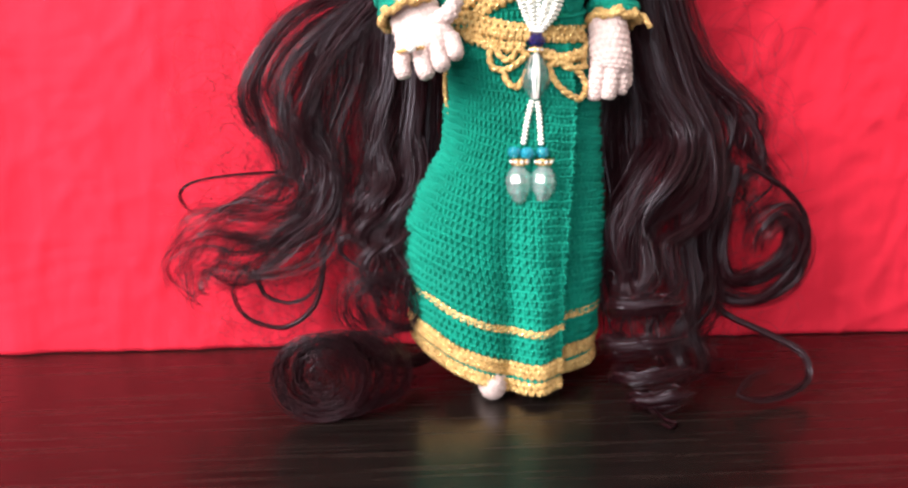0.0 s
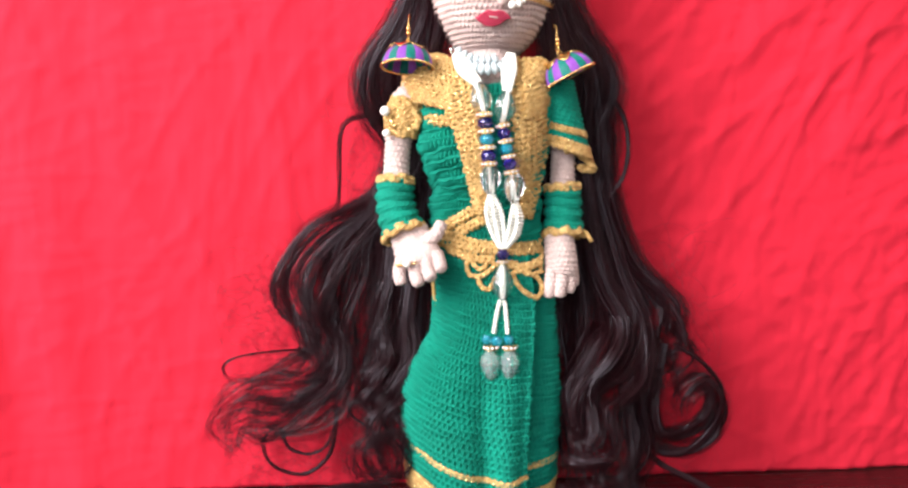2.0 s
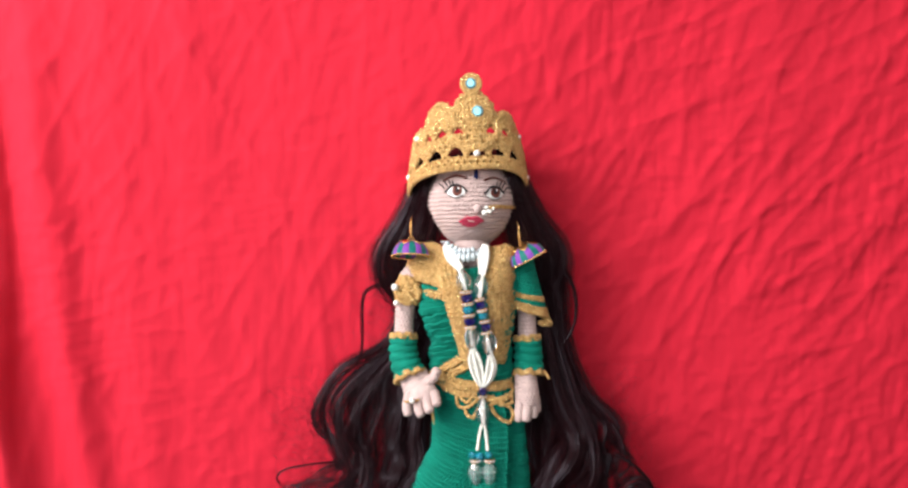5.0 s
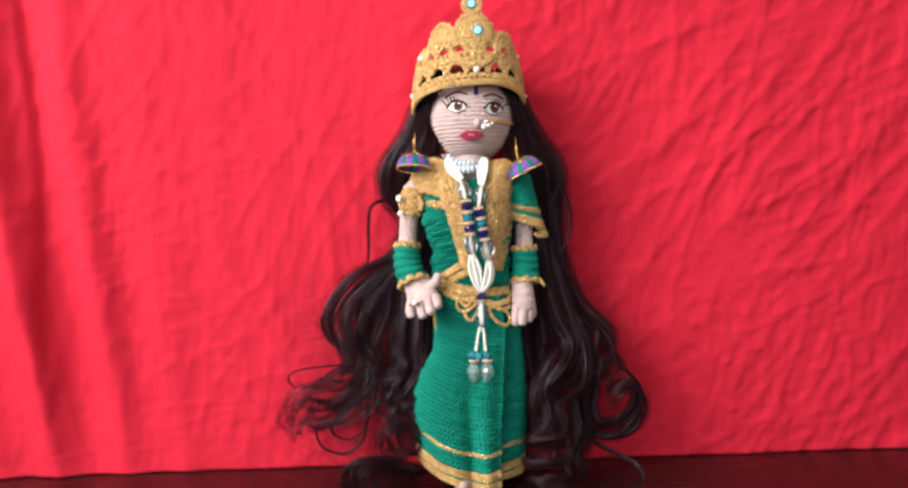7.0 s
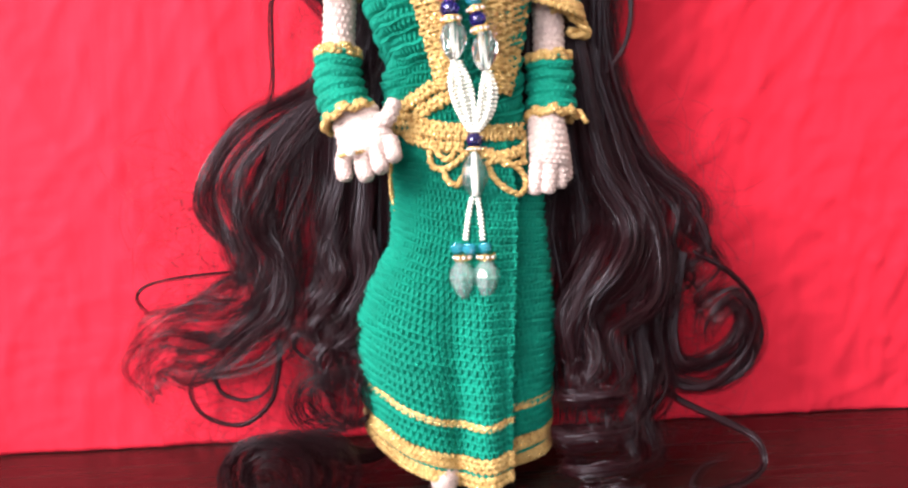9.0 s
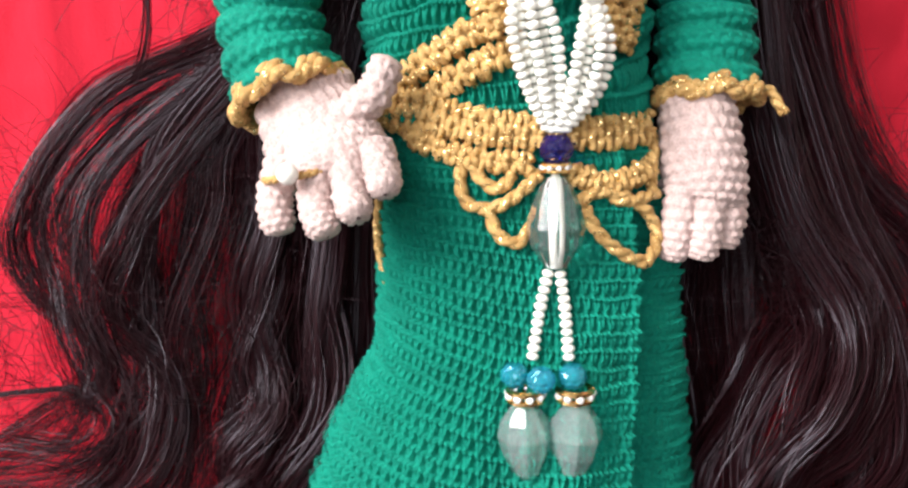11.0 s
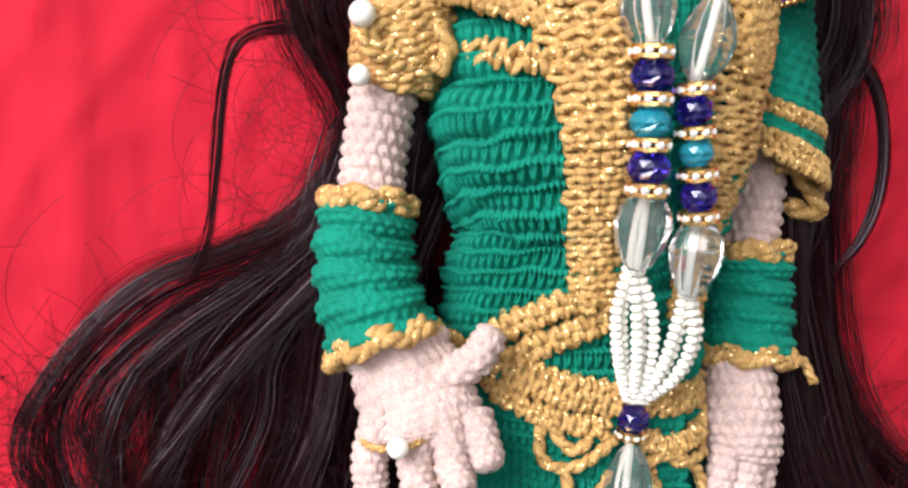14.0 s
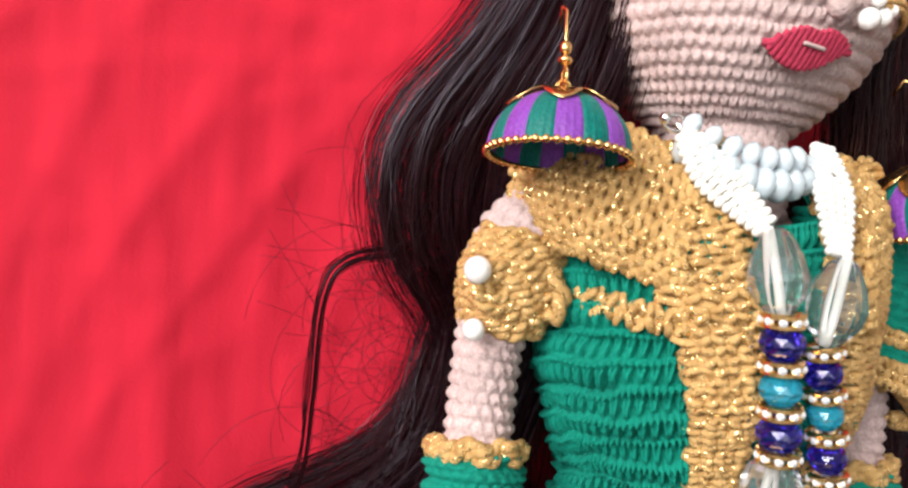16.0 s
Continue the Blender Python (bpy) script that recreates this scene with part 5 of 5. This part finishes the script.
necklace = thing("bead_necklace", "long necklace of ivory seed beads, clear crystals and cobalt beads", "necklace", (0.033, 0.336, 0.1487))
for k in range(4):
    o = (k - 1.5) * 0.0022
    strand([(0.0085 + o * 0.3, 0.3430 - abs(o) * 0.2, 0.2530 + o * 0.2), (0.0125 + o * 0.7, 0.3370, 0.2455 + 0.6 * o), (0.0200 + o * 0.3, 0.3290, 0.2365 + 0.3 * o)], necklace)
    strand([(0.0372 + o * 0.4, 0.3420, 0.2530), (0.0358 + o * 0.9, 0.3345, 0.2440), (0.0345 + o * 0.4, 0.3285, 0.2325)], necklace)
place("crystal_drop", DROP_MESH, (0.0212, 0.3265, 0.2290), (-0.15, 0.05, 1), necklace, "clear faceted drop")
place("crystal_drop", DROP_MESH, (0.0335, 0.3265, 0.2245), (0.12, 0.05, 1), necklace, "clear faceted drop")
for x, z, me, sc in ((0.0228, 0.2210, SPACER, 1), (0.0234, 0.2168, COBALT_MESH, 1), (0.0238, 0.2127, SPACER, 1), (0.0242, 0.2085, AQUA_MESH, 1), (0.0246, 0.2046, SPACER, 1), (0.0250, 0.2004, COBALT_MESH, 1), (0.0254, 0.1964, SPACER, 1)):
    place(me.name, me, (x, 0.3255, z), (-0.06, 0, 1), necklace)
for x, z, me in ((0.0322, 0.2155, SPACER), (0.0328, 0.2116, COBALT_SMALL), (0.0336, 0.2077, SPACER), (0.0344, 0.2040, AQUA_SMALL), (0.0352, 0.2000, SPACER), (0.0360, 0.1960, COBALT_SMALL), (0.0366, 0.1922, SPACER)):
    place(me.name, me, (x, 0.3265, z), (-0.18, 0, 1), necklace, scale=0.92 if me is SPACER else 1.0)
place("crystal_drop", DROP_MESH, (0.0262, 0.3275, 0.1888), (-0.08, -0.1, -1), necklace, "clear faceted drop")
place("crystal_drop", DROP_MESH, (0.0385, 0.3290, 0.1842), (-0.12, -0.1, -1), necklace, "clear faceted drop")
for k in range(5):
    o, y = k - 2, (0.0, 0.0016, -0.0008, 0.0014, 0.0002)[k]
    strand([(0.0268 + 0.0004 * o, 0.3310, 0.1812), (0.0280 + 0.0019 * o, 0.3300 + y, 0.1720), (0.0300 + 0.0017 * o, 0.3315 + y, 0.1620), (0.0325 + 0.0005 * o, 0.3360, 0.1525)], necklace)
for k in range(4):
    o, y = k - 1.5, (0.0, 0.0015, -0.0006, 0.0012)[k]
    strand([(0.0392 + 0.0004 * o, 0.3320, 0.1770), (0.0396 + 0.0019 * o, 0.3305 + y, 0.1680), (0.0378 + 0.0017 * o, 0.3320 + y, 0.1590), (0.0340 + 0.0006 * o, 0.3360, 0.1525)], necklace)
place("cobalt_bead", COBALT_SMALL, (0.0332, 0.3360, 0.1487), (0, 0, 1), necklace)
place("rhinestone_spacer", SPACER, (0.0330, 0.3360, 0.1452), (0, 0, 1), necklace, scale=0.75)
place("crystal_drop", BIG_DROP, (0.0330, 0.3335, 0.1345), (0, 0.04, 1), necklace, "clear faceted drop")
strand([(0.0318, 0.3345, 0.1255), (0.0300, 0.3335, 0.1180), (0.0283, 0.3325, 0.1075)], necklace)
strand([(0.0338, 0.3345, 0.1255), (0.0348, 0.3335, 0.1180), (0.0356, 0.3325, 0.1075)], necklace)
for x, y in ((0.0248, 0.3325), (0.0298, 0.3295), (0.0362, 0.3315)):
    place("aqua_bead", AQUA_SMALL, (x, y, 0.1042), (0, 0, 1), necklace, scale=0.9)
for x in (0.0268, 0.0366):
    place("rhinestone_spacer", SPACER, (x, 0.3310, 0.1007), (0, 0, 1), necklace)
    place("crystal_drop", TASSEL_MESH, (x, 0.3305, 0.0915), (0.05 if x < 0.03 else -0.05, 0, -1), necklace, "clear faceted drop")
for a, b in (((0.0190, 0.3275, 0.2370), (0.0230, 0.3262, 0.2215)), ((0.0350, 0.3270, 0.2330), (0.0322, 0.3265, 0.2165)), ((0.0254, 0.3262, 0.196), (0.0270, 0.3305, 0.1815)), ((0.0366, 0.327, 0.192), (0.0392, 0.3318, 0.1772)), ((0.0330, 0.3355, 0.145), (0.0330, 0.3340, 0.1255))):
    s = Soup()
    s.tube(smooth_path([a, b], 6), 0.0009, 8)
    part("cord", s, SEED, necklace, "white cord inside the crystals")

choker = thing("choker", "short string of milky glass beads with silver balls", "necklace", (0.028, 0.338, 0.242))
MILK_MESH = turned([(0.0004, -0.0026), (0.0022, -0.0019), (0.0034, -0.0005), (0.0034, 0.0005), (0.0022, 0.0019), (0.0004, 0.0026)], 14, MILK, "milky_bead")
SILVER_MESH = turned([(0.0002, -0.0013), (0.0009, -0.0009), (0.0013, 0), (0.0009, 0.0009), (0.0002, 0.0013)], 10, SILVER, "silver_ball")
for k in range(12):
    f = k / 11
    x = 0.0065 + 0.034 * f
    z = 0.2530 - 0.0085 * math.sin(math.pi * f) ** 0.8
    y = 0.3460 - 0.0100 * math.sin(math.pi * f)
    if 0.05 < f < 0.7:
        place("milky_bead", MILK_MESH, (x + 0.0004, y - 0.0004, z + 0.0046), (1, 0, -0.6 * math.cos(math.pi * f)), choker, scale=0.72)
    if f < 0.08 or f > 0.86:
        continue
    place("milky_bead", MILK_MESH, (x, y, z), (1, -0.3 * math.cos(math.pi * f), -0.6 * math.cos(math.pi * f)), choker)
for x, y, z in ((0.0128, 0.3455, 0.2515), (0.0155, 0.3400, 0.2468), (0.0180, 0.3375, 0.2445), (0.0100, 0.3470, 0.2535), (0.0250, 0.3360, 0.2470), (0.0365, 0.337, 0.2470), (0.0060, 0.346, 0.2555)):
    place("silver_ball", SILVER_MESH, (x, y, z), (0, 0, 1), choker, "silver ball")
s = Soup()
g = np.linspace(0, 2 * math.pi, 24)
s.tube(np.stack([0.0080 + 0.0022 * np.cos(g), 0.3460 + 0 * g, 0.2548 + 0.0016 * np.sin(g)], 1), 0.0004, 6)
s.tube([(0.0080, 0.346, 0.2548), (0.0125, 0.345, 0.2522)], 0.0006, 6)
part("clasp", s, SILVER, choker, "silver clasp")


def earring(label, at, tilt, turn):
    """A dome earring wound with silk thread, hung from a wire."""
    e = thing("earring", label, "earring", (0, 0, 0), "pair of dome earrings")
    R, H, n = 0.0128, 0.0112, 16
    s = Soup()
    lat, g = np.linspace(0.02, 1.5, 12)[:, None], np.arange(32)[None] * math.pi / 16
    s.grid(np.stack([0.945 * R * np.cos(lat) ** 0.8 * np.cos(g), 0.945 * R * np.cos(lat) ** 0.8 * np.sin(g), 0.94 * H * np.sin(lat) + 0 * g], -1), True)
    dome = part("dome", s, TEAL, e)
    s = Soup()
    g = np.linspace(0, 2 * math.pi, 48)
    s.tube(np.stack([R * 1.01 * np.cos(g), R * 1.01 * np.sin(g), 0 * g - 0.0002], 1), 0.0004, 6)
    rim = part("rim", s, BRASS, e, "gilt rim")
    for k in range(n):
        s = Soup()
        lat = np.linspace(0.0, 1.35, 14)[:, None]
        u = np.linspace(0, 1, 13)[None]
        g = (k + u) * 2 * math.pi / n
        thread = 0.00022 * np.abs(np.sin(u * math.pi * 4)) + 0.00025 * np.sin(u * math.pi)
        p = np.stack([(R + thread) * np.cos(lat) ** 0.8 * np.cos(g), (R + thread) * np.cos(lat) ** 0.8 * np.sin(g), H * np.sin(lat) + 0 * g], -1)
        s.grid(p)
        q = p[::-1] * np.array([0.9, 0.9, 0.88])
        s.grid(q)
        part("thread_panel", s, PURPLE if k % 2 else TEAL, dome, "wound purple silk" if k % 2 else "wound teal silk")
    ball = turned([(0.0001, -0.0008), (0.0006, -0.0005), (0.0008, 0), (0.0006, 0.0005), (0.0001, 0.0008)], 8, BRASS, "rim_ball")
    for k in range(46):
        a = k * 2 * math.pi / 46
        place("rim_ball", ball, (R * 1.03 * math.cos(a), R * 1.03 * math.sin(a), -0.0002), (0, 0, 1), rim)
    s = Soup()
    for k in range(6):
        a = k * math.pi / 3 + 0.2
        t = np.linspace(0, 1, 9)
        w = 0.0033 * np.sin(np.pi * t) ** 0.7 + 0.0002
        lat = 1.52 - 0.85 * t
        rr = (R + 0.0005) * np.cos(lat) ** 0.8
        u = np.linspace(-1, 1, 5)
        p = np.stack([(rr * math.cos(a))[:, None] - np.outer(w, u) * math.sin(a), (rr * math.sin(a))[:, None] + np.outer(w, u) * math.cos(a), (H * np.sin(lat) + 0.0004)[:, None] + 0 * u], -1)
        s.grid(p)
    part("cap", s, BRASS, e, "gilt petal cap").modifiers.new("thickness", "SOLIDIFY").thickness = 0.0003
    s = Soup()
    g = np.linspace(0, 2 * math.pi, 20)
    s.tube(np.stack([0.0013 * np.cos(g), 0 * g, H + 0.0013 + 0.0016 * np.sin(g)], 1), 0.0003, 6)
    part("loop", s, BRASS, e)
    s = Soup()
    s.tube(np.stack([0 * g, 0.0014 * np.cos(g), H + 0.0036 + 0.0018 * np.sin(g)], 1), 0.0003, 6)
    part("loop", s, BRASS, e)
    s = Soup()
    s.tube([(0, 0, H + 0.005), (0, 0, H + 0.011), (0.0003, 0.001, H + 0.0165), (0.0005, 0.004, H + 0.0185), (0.0008, 0.007, H + 0.016)], 0.00035, 6)
    s.ball((0, 0, H + 0.0066), 0.0015, 0, (1, 1, 0.6), 6, 10)
    s.ball((0, 0, H + 0.0090), 0.0012, 0, (1, 1, 1.2), 6, 10)
    # the wire hangs straight even where the dome leans
    part("hook", s, BRASS, e).matrix_basis = pose(0, 0, H + 0.0036, 0, -tilt, 0) @ pose(0, 0, -H - 0.0036)
    e.matrix_basis = pose(*at, -11, tilt, turn)
    return e


earring("purple and teal silk dome earring with a gilt rim", (-0.0165, 0.3400, 0.2462), 2, 0)
earring("purple and teal silk dome earring tilted on the shoulder", (0.0685, 0.3440, 0.2420), -25, 20)

nose_chain = thing("nose_chain", "fine gold nose chain with small pearls", "nose ring", on_face(0.0400, 0.2785, 0.002))
s = Soup()
q = smooth_path([on_face(0.0405, 0.2800, 0.0025), on_face(0.0470, 0.2808, 0.0028), on_face(0.0535, 0.2802, 0.003), (0.0605, 0.3570, 0.2800)], 40)
s.yarn(q, 0.0007)
s.yarn(q + np.array([0, 0, -0.0013]), 0.0006)
part("chain", s, GOLD, nose_chain)
for x, z, r in ((0.0372, 0.2760, 0.0021), (0.0405, 0.2768, 0.0020), (0.0385, 0.2795, 0.0014), (0.0432, 0.2785, 0.0013)):
    s = Soup()
    s.ball(on_face(x, z, 0.0028), r, 0, (1, 1, 1), 8, 12)
    part("pearl", s, PEARL, nose_chain, "small white pearl")

ring = thing("finger_ring", "thin gold yarn ring with one pearl", "ring", (-0.0165, 0.3275, 0.1420))
s = Soup()
g = np.linspace(0, 2 * math.pi, 30)
s.yarn(np.stack([-0.0165 + 0.0060 * np.cos(g), 0.3315 + 0.0065 * np.sin(g), 0.1450 + 0.0010 * np.cos(g)], 1), 0.0007)
part("band", s, GOLD, ring)
s = Soup()
s.ball((-0.0166, 0.3236, 0.1458), 0.0021, 0, (1, 1, 1), 8, 12)
part("pearl", s, PEARL, ring, "small white pearl")
